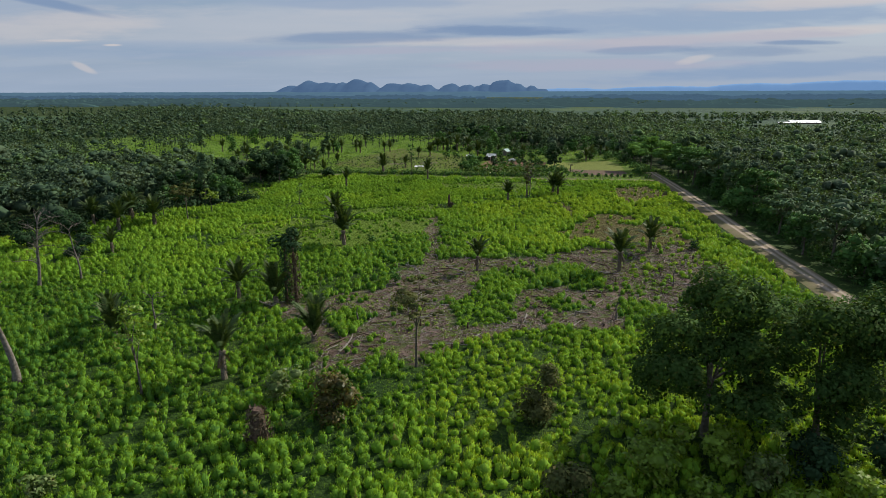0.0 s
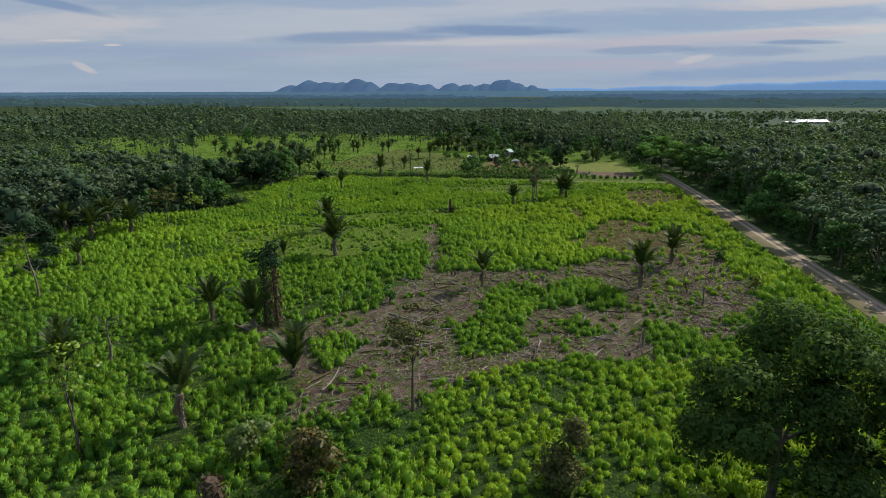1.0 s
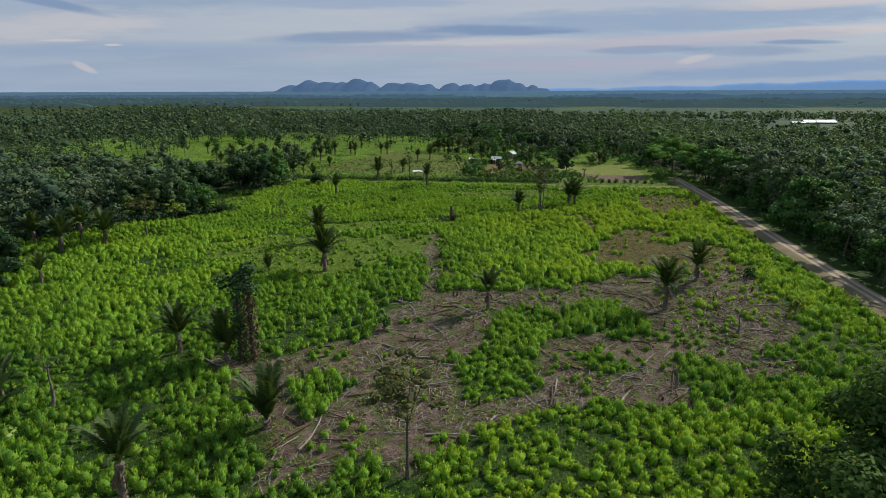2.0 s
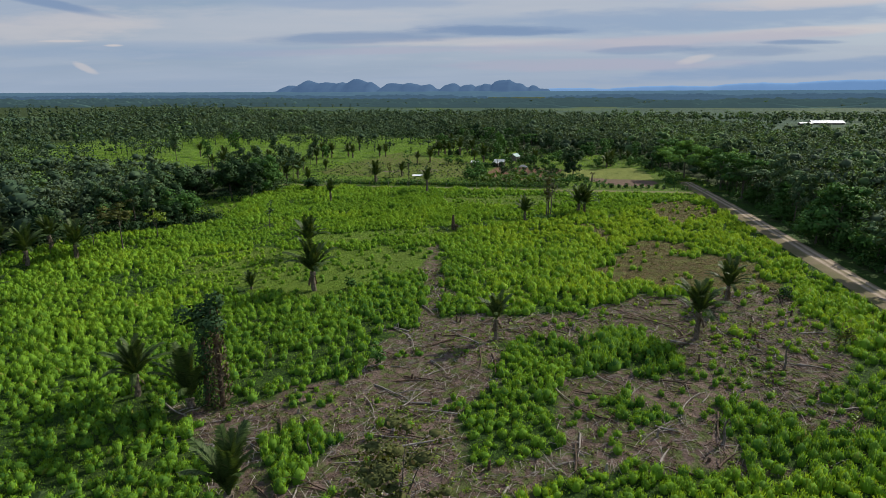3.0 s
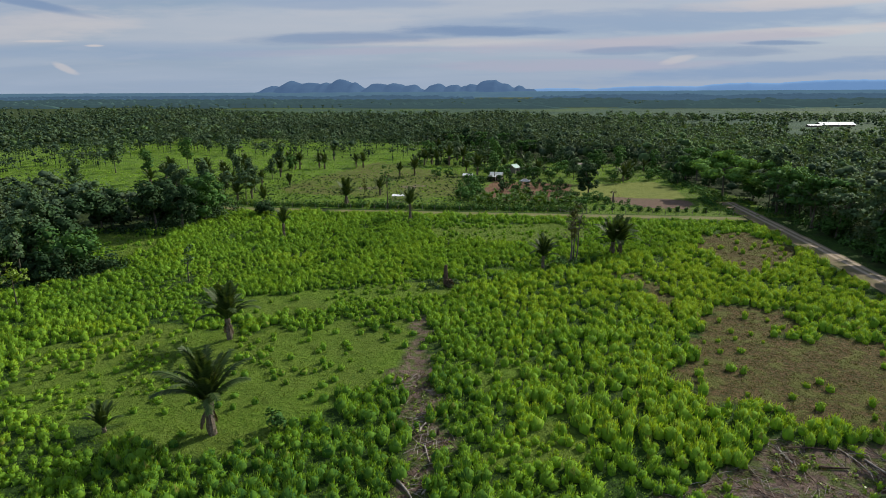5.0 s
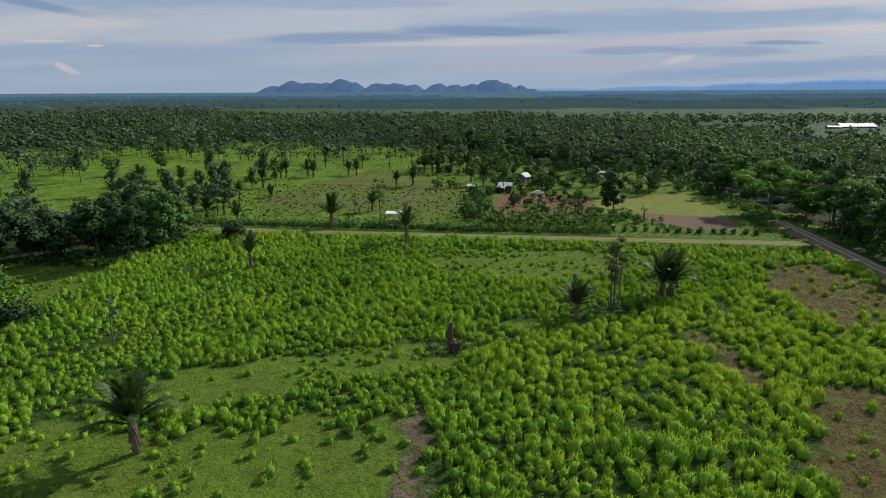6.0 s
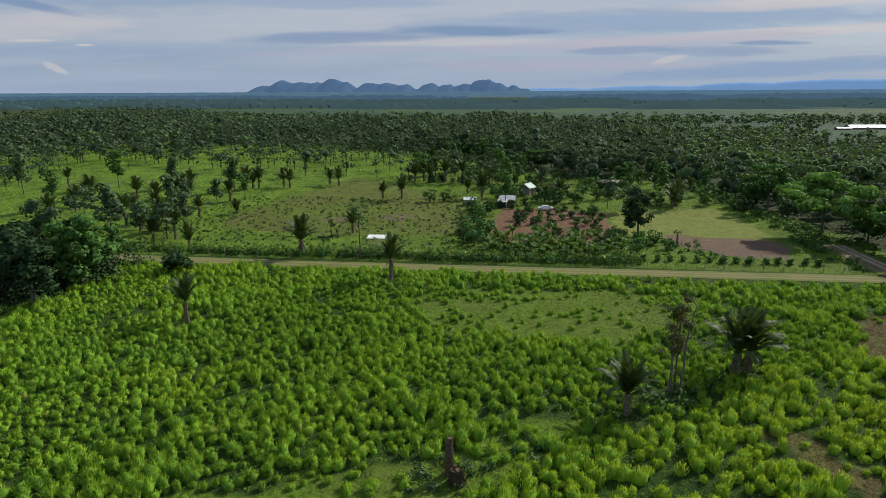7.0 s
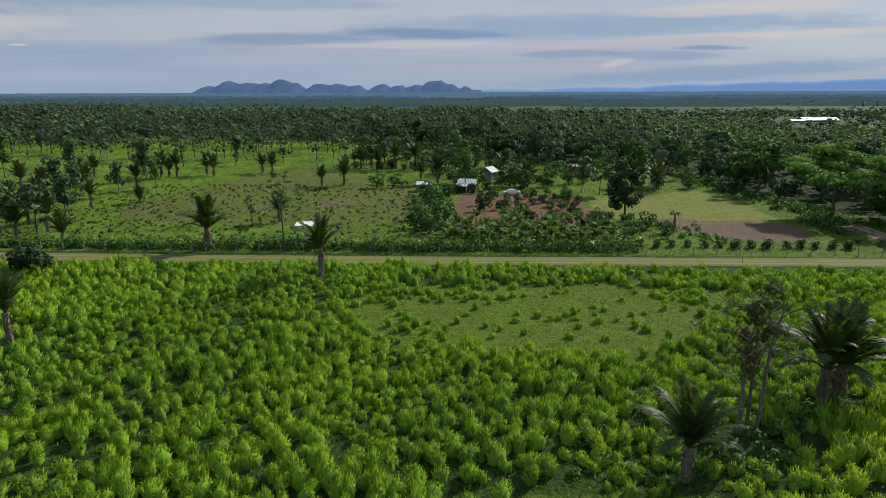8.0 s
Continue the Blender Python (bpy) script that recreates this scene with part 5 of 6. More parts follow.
# trees and palms dotted over the farther pasture
SAVANNA_KINDS = [
    make_tree(rng_one, 9.0, 3.3, "slim", 520, 0.52, LEAF_GREY, label="wispy grey-green tree standing in bright pasture"),
    make_tree(rng_one, 8.0, 4.0, "spread", 560, 0.52, LEAF_GREY, label="thin layered tree standing in bright pasture"),
    make_tree(rng_one, 10.5, 3.6, "slim", 580, 0.52, LEAF_MID, label="tall green tree standing in bright pasture"),
]
for proto in SAVANNA_KINDS:
    tagged(proto, group="trees of the open pasture")


def build_savanna():
    rng = np.random.default_rng(43)
    x, y = rng.uniform(-420, -20, 1000), rng.uniform(272, 560, 1000)
    clump = value_noise(x, y, 34, 87) + 0.25 * value_noise(x, y, 12, 88)
    keep = ~inside(x, y, WOODS_NORTH, 4, 5) & ~inside(x, y, WOODS_WEST, 4, 6) & ~inside(x, y, GREY_PASTURE, 2, 9)
    keep &= (x < -108) | (y > 398)
    keep &= (clump > np.where((x < -150) | (y > 420), 0.5, 0.6)) & (rng.random(len(x)) < np.where((x < -215) | (y > 392), 0.85, 0.75))
    x, y = x[keep], y[keep]
    far = (y > 392) | (x < -215)
    far_wood(rng, x[far], y[far], 90, 0.8, FAR_LEAF, "pasture_trees", "wispy trees dotted over the farther bright pasture", 11.0, 7, 0.3, 0.3)
    for a, b in zip(x[~far], y[~far]):
        if rng.random() < 0.5:
            palm((PALM_MID, PALM_TALL)[int(rng.integers(2))], a, b, float(rng.uniform(6.0, 9.0)), float(rng.uniform(0, 360)))
        else:
            plant(SAVANNA_KINDS[int(rng.integers(3))], a, b, float(rng.uniform(0, 360)), float(rng.uniform(0.8, 1.55)))


build_savanna()

# ---- undergrowth along the woods and hedges along the track ----


def undergrowth(rng, x, y, h, leaves, size, material, name, label):
    n = len(x)
    pick = np.repeat(np.arange(n), leaves)
    d = rng.normal(0, 1, (len(pick), 3))
    d[:, 2] = np.abs(d[:, 2])
    d /= np.linalg.norm(d, axis=1)[:, None]
    lump = 1 + 0.3 * np.sin(d[:, 0] * 4 + pick) * np.cos(d[:, 1] * 3.7 - 2 * pick)
    c = np.stack([x[pick], y[pick], ground_z(x[pick], y[pick])], -1) + d * (h[pick] * lump * rng.uniform(0.7, 1.05, len(pick)))[:, None] * np.array([0.75, 0.75, 1.0])
    nor = d * 0.8
    nor[:, 2] += 0.4
    tagged(new(name, mesh_of(name, [sprays(rng, c, nor, size)], material, normals=soft_normals(rng, d))), label, "bushes", kind="stuff")


def build_edges():
    rng = np.random.default_rng(53)
    y = rng.uniform(40, 285, 330)
    x = 61.5 + 0.02 * (285 - y) + rng.uniform(-1.0, 5.5, len(y)) ** 1.0
    undergrowth(rng, x, y, rng.uniform(0.8, 3.2, len(x)), 46, 0.45, LEAF_MID, "undergrowth", "green bushes between the road and the woods")
    y = rng.uniform(60, 285, 260)
    x = 65.5 + 0.02 * (285 - y) + rng.uniform(0, 5, len(y))
    undergrowth(rng, x, y, rng.uniform(2.0, 6.5, len(x)), 110, 0.42, LEAF_GREY, "undergrowth", "tall grey-green thicket closing the woods along the road")
    y = rng.uniform(120, 262, 420)
    x = np.interp(y, [120, 149, 172, 187, 194, 202, 206, 226, 231, 246, 262], [-150, -134, -118, -110, -100, -101, -134, -136, -109, -106, -104]) - rng.uniform(-1.5, 9, len(y))
    undergrowth(rng, x, y, rng.uniform(1.0, 5.0, len(x)), 60, 0.45, LEAF_DARK, "undergrowth", "dark bushes at the edge of the woods")
    t = rng.uniform(0, 1, 300)
    x = np.interp(t, [0, 0.25, 0.45, 0.6, 0.72, 0.86, 1], [-142, -79, -34, -8, 9, 33, 48])
    y = np.interp(t, [0, 0.25, 0.45, 0.6, 0.72, 0.86, 1], [546, 503, 469, 410, 394, 409, 345]) + rng.uniform(0, 16, len(t))
    undergrowth(rng, x, y, rng.uniform(0.8, 3.0, len(x)), 36, 0.6, LEAF_MID, "undergrowth", "green bushes under the tall woods")
    # weedy fence line on the far side of the track
    x = rng.uniform(-128, 4, 300)
    y = 273.4 + rng.uniform(0, 4.5, len(x)) + 0.7 * np.sin(x / 37.0)
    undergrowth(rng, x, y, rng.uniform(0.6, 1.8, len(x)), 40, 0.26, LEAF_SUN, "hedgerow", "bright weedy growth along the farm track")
    x = rng.uniform(-128, 4, 480)
    y = 272.4 + rng.uniform(0, 3.4, len(x)) + 0.7 * np.sin(x / 37.0)
    undergrowth(rng, x, y, rng.uniform(0.7, 2.4, len(x)), 42, 0.3, LEAF_MID, "hedgerow", "weedy dark hedgerow along the farm track")
    x = rng.uniform(45, 58, 80)
    y = rng.uniform(272, 300, len(x))
    keep = np.abs(x - road_x(y)) > 4
    undergrowth(rng, x[keep], y[keep], rng.uniform(0.7, 2.6, keep.sum()), 40, 0.4, LEAF_MID, "undergrowth", "bushes at the road corner")
    y = rng.uniform(296, 405, 420)
    x = road_x(y) - 0.05 * (y - 300) + rng.normal(0, 2.6, len(y))
    undergrowth(rng, x, y, rng.uniform(0.4, 1.7, len(x)), 30, 0.34, LEAF_MID, "undergrowth", "bushes along an overgrown lane")
    # dark weeds among the pasture, and scrub in the swale
    x, y = rng.uniform(-120, -30, 1300), rng.uniform(276, 350, 1300)
    keep = rng.random(1300) < np.where(inside(x, y, GREY_PASTURE, 2, 9), 0.7, 0.9)
    undergrowth(rng, x[keep], y[keep], rng.uniform(0.25, 0.75, keep.sum()), 16, 0.26, LEAF_DARK, "weeds", "dark weed clumps in the grazed pasture")
    x, y = rng.uniform(-31, 5, 260), rng.uniform(274, 297, 260)
    undergrowth(rng, x, y, rng.uniform(0.4, 1.3, 260), 26, 0.28, LEAF_MID, "weeds", "dense green weeds under the banana plants")
    x, y = rng.uniform(5, 22, 70), rng.uniform(279, 296, 70)
    undergrowth(rng, x, y, rng.uniform(0.4, 1.2, 70), 26, 0.28, LEAF_MID, "weeds", "green weeds beside the bare plot")
    x = rng.uniform(-18, 8, 60)
    undergrowth(rng, x, 214 + 0.35 * (x + 10) + rng.normal(0, 3, 60), rng.uniform(0.5, 1.4, 60), 50, 0.25, LEAF_MID, "scrub", "broad-leaved scrub round the palms")
    x, y = rng.uniform(-50, 41, 6500), rng.uniform(71, 158, 6500)
    keep = zones(x, y)[0] & (value_noise(x, y, 6, 93) > 0.45)
    x, y = x[keep], y[keep]
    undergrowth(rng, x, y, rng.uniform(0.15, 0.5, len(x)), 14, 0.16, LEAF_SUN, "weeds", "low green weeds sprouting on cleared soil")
    x = rng.uniform(-34, -20, 34)
    undergrowth(rng, x, 197 + 0.5 * (x + 28) + rng.normal(0, 2.2, 34), rng.uniform(0.4, 1.1, 34), 40, 0.22, LEAF_GREY, "scrub", "grey-green scrub round the old stump")


build_edges()

# ---- dead wood ----
rng_wood = np.random.default_rng(61)


def log_thing(x, y, long, thick, turn, material, forked, label):
    t = thing("fallen_log", (x, y, float(ground_z(x, y)) + thick * 0.7), turn)
    s = np.linspace(0, 1, 6)
    path = np.stack([(s - 0.5) * long, 0.06 * long * np.sin(s * 3 + x), 0.05 + 0.04 * long * s * rng_wood.uniform(0, 1)], -1)
    part_of("stem", tube(path, thick * (1 - 0.55 * s), 7, 0.25, rng_wood), material, t, smooth=True)
    for i in range(forked):
        k = int(rng_wood.integers(1, 5))
        end = path[k] + np.array([rng_wood.uniform(0.2, 0.5) * long, rng_wood.choice([-1, 1]) * rng_wood.uniform(0.15, 0.35) * long, rng_wood.uniform(0.1, 0.9)])
        part_of("branch", tube([path[k], (path[k] + end) / 2 + np.array([0, 0, 0.15]), end], [thick * 0.5, thick * 0.35, thick * 0.12], 5), material, t)
    return tagged(t, label, "log", group="felled wood")


def build_deadwood():
    rng = np.random.default_rng(67)
    x, y = rng.uniform(-48, 40, 900), rng.uniform(72, 156, 900)
    bare = zones(x, y)[0] & (np.hypot(x + 26, y - 80) > 0)
    x, y = x[bare], y[bare]
    for i in range(min(170, len(x))):
        pale = rng.random() < 0.5
        log_thing(x[i], y[i], float(rng.uniform(1.8, 6.5)), float(rng.uniform(0.05, 0.15)), float(rng.uniform(0, 360)), DEADWOOD if pale else DARKWOOD, int(rng.integers(0, 4)),
                  "bleached fallen branch on cleared soil" if pale else "dark fallen log on cleared soil")
    # loose sticks
    for count, material, label in ((2600, DEADWOOD, "grey sticks and brushwood strewn on cleared soil"), (2600, DARKWOOD, "dark rotting brushwood strewn on cleared soil")):
        x, y = rng.uniform(-49, 41, 14000), rng.uniform(71, 158, 14000)
        bare = zones(x, y)[0] & (value_noise(x, y, 7, 55) > 0.3)
        pieces = []
        for a, b in zip(x[bare][:count], y[bare][:count]):
            ang, l = rng.uniform(0, np.pi), rng.uniform(0.5, 2.4)
            d = np.array([np.cos(ang), np.sin(ang), rng.uniform(-0.05, 0.25)]) * l / 2
            c = np.array([a, b, float(ground_z(a, b)) + 0.1])
            pieces += tube([c - d, c + d * 0.1 + np.array([0, 0, 0.08]), c + d], [0.04, 0.033, 0.012], 3)[:1]
        tagged(new("brushwood", mesh_of("brushwood", pieces, material)), label, "brushwood", kind="stuff")
    x, y = rng.uniform(-40, 38, 200), rng.uniform(76, 150, 200)
    bare = zones(x, y)[0]
    for a, b in list(zip(x[bare], y[bare]))[:34]:
        h = float(rng.uniform(0.4, 1.3))
        t = thing("tree_stump", (a, b, float(ground_z(a, b)) - 0.05), float(rng.uniform(0, 360)))
        part_of("stump_wood", tube([(0, 0, 0), (0.02, 0, h * 0.6), (0.08, 0.03, h)], [0.2, 0.14, 0.11], 8, 0.3, rng), DARKWOOD if rng.random() < 0.6 else DEADWOOD, t)
        tagged(t, "short cut tree stump on cleared soil", "stump", group="stumps of the clearing")


build_deadwood()


def bare_tree(x, y, high, lean, label, boughs, seed, thick=0.3):
    """A dead standing tree: a leaning trunk and forked bare boughs."""
    rng = np.random.default_rng(seed)
    t = thing("dead_tree", (x, y, float(ground_z(x, y)) - 0.1))
    s = np.linspace(0, 1, 9)
    path = np.stack([lean * s ** 1.3 + 0.15 * np.sin(s * 7), 0.2 * np.sin(s * 4), s * high], -1)
    part_of("trunk", tube(path, thick * (1 - 0.7 * s) * np.where(s < 0.05, 1.3, 1), 8, 0.25, rng), GREYWOOD, t, smooth=True)
    for i in range(boughs):
        k = int(rng.integers(3, 9))
        az, l = rng.uniform(0, 2 * np.pi), rng.uniform(0.18, 0.4) * high
        end = path[k] + np.array([np.cos(az), np.sin(az), rng.uniform(0.2, 0.9)]) * l
        u = np.linspace(0, 1, 5)[:, None]
        p = path[k] + (end - path[k]) * u + np.stack([0 * u[:, 0], 0 * u[:, 0], 0.1 * l * np.sin(u[:, 0] * 5)], -1)
        pieces = tube(p, thick * 0.3 * (1 - 0.8 * u[:, 0]), 5)
        for j in range(5):
            a = p[int(rng.integers(1, 5))]
            b = a + rng.normal(0, 1, 3) * np.array([0.22, 0.22, 0.16]) * l + np.array([0, 0, 0.12 * l])
            pieces += tube([a, (a + b) / 2 + rng.normal(0, 0.08, 3), b], [0.035, 0.025, 0.01], 4)
        part_of("bough", pieces, GREYWOOD, t)
    return tagged(t, label, "dead tree")


bare_tree(-66.5, 62.4, 12.5, -2.2, "leaning dead tree trunk with a pale broken limb", 4, 3, 0.5)
bare_tree(-95.4, 98.2, 12.7, 2.0, "bare grey dead tree with many twigs", 20, 4, 0.34)
bare_tree(-91.0, 104.0, 10.5, -1.0, "bare grey dead tree near the woods", 9, 5, 0.22)
bare_tree(-28.3, 88.8, 3.2, 0.2, "thin dead stem standing in grass", 0, 6, 0.16)
bare_tree(27.2, 119.5, 4.2, 0.3, "dark dead snag with short limbs", 4, 7, 0.16)
bare_tree(13.9, 99.3, 3.3, 0.2, "broken dead snag in the clearing", 3, 8, 0.2)
bare_tree(-4.0, 215.2, 10.5, 0.4, "grey bare trunk tangled with twigs", 11, 9, 0.2)
bare_tree(-2.9, 214.6, 11.5, 0.9, "slender grey trunk tangled with another bare trunk", 12, 12, 0.17)
bare_tree(-60.0, 82.0, 6.0, 0.5, "broken pale snag in tall grass", 5, 10, 0.22)


def vine_column(x, y, high, r, label, seed, split=2, crown_r=3.3):
    """Old trunks wrapped in hanging climbers with a leafy head."""
    rng = np.random.default_rng(seed)
    t = thing("vine_covered_tree", (x, y, float(ground_z(x, y)) - 0.05))
    for i in range(split):
        dx = (i - (split - 1) / 2) * 1.9
        part_of("trunk", tube([(dx, 0, 0), (dx * 0.9, 0.1, high * 0.5), (dx * 0.7, 0.1, high * 0.86)], [0.34, 0.26, 0.16], 8, 0.2, rng), DARKWOOD, t, smooth=True)
        n = 800
        a, z = rng.uniform(0, 2 * np.pi, n), rng.uniform(0, 0.86, n) ** 0.9 * high
        rad = r * rng.uniform(0.35, 1.0, n) * (1.25 - 0.6 * z / high)
        c = np.stack([dx * 0.85 + np.cos(a) * rad, np.sin(a) * rad, z], -1)
        nor = np.stack([np.cos(a), np.sin(a), 0 * a + 0.1], -1)
        v, f = sprays(rng, c, nor, 0.26, 2.0)
        part_of("climber", [(v, f)], OLDFROND if i else LEAF_DARK, t, "brown hanging dead vines" if i else "dark green climbing vine")["kind"] = "stuff"
    blobs = np.stack([rng.normal(0, crown_r * 0.45, 8), rng.normal(0, crown_r * 0.45, 8), high * rng.uniform(0.78, 0.95, 8), crown_r * rng.uniform(0.3, 0.5, 8), np.full(8, 0.7)], -1)
    mass, nor = crown(rng, blobs, 900, 0.34)
    part_of("crown", [mass], LEAF_DARK, t, normals=nor)
    return tagged(t, label, "tree")


vine_column(-43.3, 97.8, 13.9, 1.25, "twin trunks wrapped in vines with a leafy head", 71)


def old_stump(x, y, high, thick, label, shaggy):
    t = thing("tree_stump", (x, y, float(ground_z(x, y)) - 0.1))
    rng = np.random.default_rng(int(abs(x * 10)))
    part_of("stump_wood", tube([(0, 0, 0), (0.05, 0, high * 0.3), (0.0, 0.05, high * 0.8), (0.1, 0, high)], [thick * 1.3, thick, thick * 0.9, thick * 0.55], 10, 0.3, rng), DARKWOOD, t)
    if shaggy:
        n = 420
        a, z = rng.uniform(0, 2 * np.pi, n), rng.uniform(0, 1, n) * high
        rad = thick * (1.9 - 0.8 * z / high) * rng.uniform(0.7, 1.1, n)
        v, f = sprays(rng, np.stack([np.cos(a) * rad, np.sin(a) * rad, z], -1), np.stack([np.cos(a), np.sin(a), 0 * a], -1), 0.22, 2.4)
        part_of("dead_vines", [(v, f)], OLDFROND, t, "dry brown hanging vines")
    return tagged(t, label, "stump")


old_stump(-29.0, 54.5, 4.1, 0.9, "thick old stump draped with dry vines", True)
old_stump(-28.9, 196.0, 4.0, 0.42, "tall dark brown broken stump in scrub", False)
old_stump(-28.0, 194.6, 1.5, 0.5, "low stump overgrown with dry vines", True)

# ---- homestead: garden, buildings, car ----
TIN = plain_material("pale_tin_roof", (0.62, 0.66, 0.66), (0.42, 0.45, 0.45), 0.8, 0.45, 0.3)
GREEN_TIN = plain_material("green_grey_tin_roof", (0.42, 0.56, 0.50), (0.34, 0.45, 0.42), 0.8, 0.45, 0.2)
BOARD = plain_material("grey_boards", (0.20, 0.17, 0.14), (0.30, 0.27, 0.23), 2.0, 0.85)
WALL = plain_material("brown_block_wall", (0.19, 0.14, 0.12), (0.13, 0.10, 0.085), 1.0, 0.9)
DARK_OPENING = plain_material("dark_shuttered_opening", (0.03, 0.028, 0.025), (0.05, 0.045, 0.04), 2.0, 0.8)
PAINT = plain_material("white_car_paint", (0.78, 0.78, 0.77), (0.7, 0.7, 0.69), 1.0, 0.25, 0.0, 0.5)
GLASS = plain_material("dark_car_glass", (0.02, 0.025, 0.03), (0.03, 0.035, 0.04), 1.0, 0.08, 0.0, 0.6)
RUBBER = plain_material("tyre_rubber", (0.02, 0.02, 0.02), (0.035, 0.035, 0.035), 4.0, 0.9)
WHITE_SHEET = plain_material("white_roof_sheet", (0.80, 0.81, 0.82), (0.66, 0.68, 0.69), 0.15, 0.5)


def roof_sheet(w, d, x0, y0, z0, z1, flip=False, ribs=None):
    """A corrugated sheet w wide and d deep that rises from z0 to z1 along y."""
    n = max(12, int(w * 5))
    xs = np.linspace(0, w, n)
    wave = 0.03 * np.where(np.arange(n) % 2, 1, -1)
    rows = []
    for u in (0.0, 1.0):
        rows.append(np.stack([x0 + xs, np.full(n, y0 + (d * u if not flip else -d * u)), z0 + (z1 - z0) * u + wave], -1))
    top = np.concatenate(rows)
    under = top - np.array([0, 0, 0.03])
    v = np.concatenate([top, under])
    i = np.arange(n - 1)
    f = np.concatenate([np.stack([i, i + 1, i + 1 + n, i + n], -1), np.stack([i + 2 * n, i + 3 * n, i + 1 + 3 * n, i + 1 + 2 * n], -1)])
    return [(v, f)]


def build_house(name, x, y, w, d, eave, ridge, turn, roof, label, gable=True, open_front=False):
    t = thing(name, (x, y, float(ground_z(x, y)) - 0.05), turn)
    for dx in (-w / 2, w / 2):
        for dy in (-d / 2, d / 2):
            part_of("corner_post", block((dx - 0.08, dy - 0.08, 0), (dx + 0.08, dy + 0.08, eave)), BOARD, t)
    if not open_front:
        part_of("front_wall", block((-w / 2 + 0.1, -d / 2 - 0.04, 0.1), (w / 2 - 0.1, -d / 2 + 0.04, eave - 0.05)), BOARD, t)
        part_of("door", block((-0.45, -d / 2 - 0.09, 0.1), (0.45, -d / 2 - 0.05, 2.05)), DARK_OPENING, t, "dark plank door")
        part_of("window", block((w / 4, -d / 2 - 0.09, 1.0), (w / 4 + 0.8, -d / 2 - 0.05, 1.8)), DARK_OPENING, t, "dark window opening")
    part_of("rear_wall", block((-w / 2 + 0.1, d / 2 - 0.04, 0.1), (w / 2 - 0.1, d / 2 + 0.04, eave - 0.05)), BOARD, t)
    for dx in (-1, 1):
        part_of("side_wall", block((dx * w / 2 - 0.04, -d / 2 + 0.1, 0.1), (dx * w / 2 + 0.04, d / 2 - 0.1, eave - 0.05)), BOARD, t)
    if gable:
        part_of("roof_sheet", roof_sheet(w + 0.8, d / 2 + 0.4, -w / 2 - 0.4, -d / 2 - 0.4, eave - 0.1, ridge), roof, t, "ribbed metal roof")
        part_of("roof_sheet", roof_sheet(w + 0.8, d / 2 + 0.4, -w / 2 - 0.4, d / 2 + 0.4, eave - 0.1, ridge, True), roof, t, "ribbed metal roof")
    else:
        part_of("roof_sheet", roof_sheet(w + 0.7, d + 0.7, -w / 2 - 0.35, -d / 2 - 0.35, eave, ridge), roof, t, "ribbed metal roof")
    return tagged(t, label, "house")


build_house("shed", -38.2, 338.5, 3.6, 3.0, 2.1, 2.5, 4, TIN, "small board shed with pale tin roof", gable=False)
build_house("house", -26.0, 339.5, 4.6, 4.0, 2.5, 3.4, -8, TIN, "small board house with pale tin roof", gable=True)
build_house("lean_to", -27.6, 336.2, 2.6, 2.2, 2.0, 2.4, -8, TIN, "open lean-to with tin roof beside the house", gable=False, open_front=True)
build_house("house", -19.5, 361.5, 4.0, 4.0, 2.7, 4.1, 60, GREEN_TIN, "raised wooden house with green-grey gable roof")


def build_shelter():
    t = thing("field_shelter", (-55.9, 281.3, float(ground_z(-55.9, 281.3)) - 0.05), 3)
    for dx in (-1.9, 1.9):
        for dy in (-1.1, 1.1):
            part_of("post", tube([(dx, dy, 0), (dx, dy, 2.55)], [0.07, 0.06], 6), BOARD, t)
    part_of("roof_sheet", roof_sheet(4.4, 2.8, -2.2, -1.4, 2.5, 2.75), WHITE_SHEET, t, "white sheet roof")
    part_of("trough", block((-1.2, -0.3, 0), (1.2, 0.3, 0.5)), BOARD, t)
    tagged(t, "open field shelter with flat white roof on posts", "shelter")


build_shelter()


def build_wall():
    t = thing("long_building", (12.7, 383.0, float(ground_z(12.7, 383.0)) - 0.05))
    part_of("body", block((-4.6, -2, 0), (4.6, 2, 2.0)), WALL, t)
    part_of("roof_sheet", roof_sheet(9.8, 4.6, -4.9, -2.3, 2.02, 2.45), BOARD, t, "rusty brown low roof")
    tagged(t, "long low brown outbuilding before the trees", "building")


build_wall()


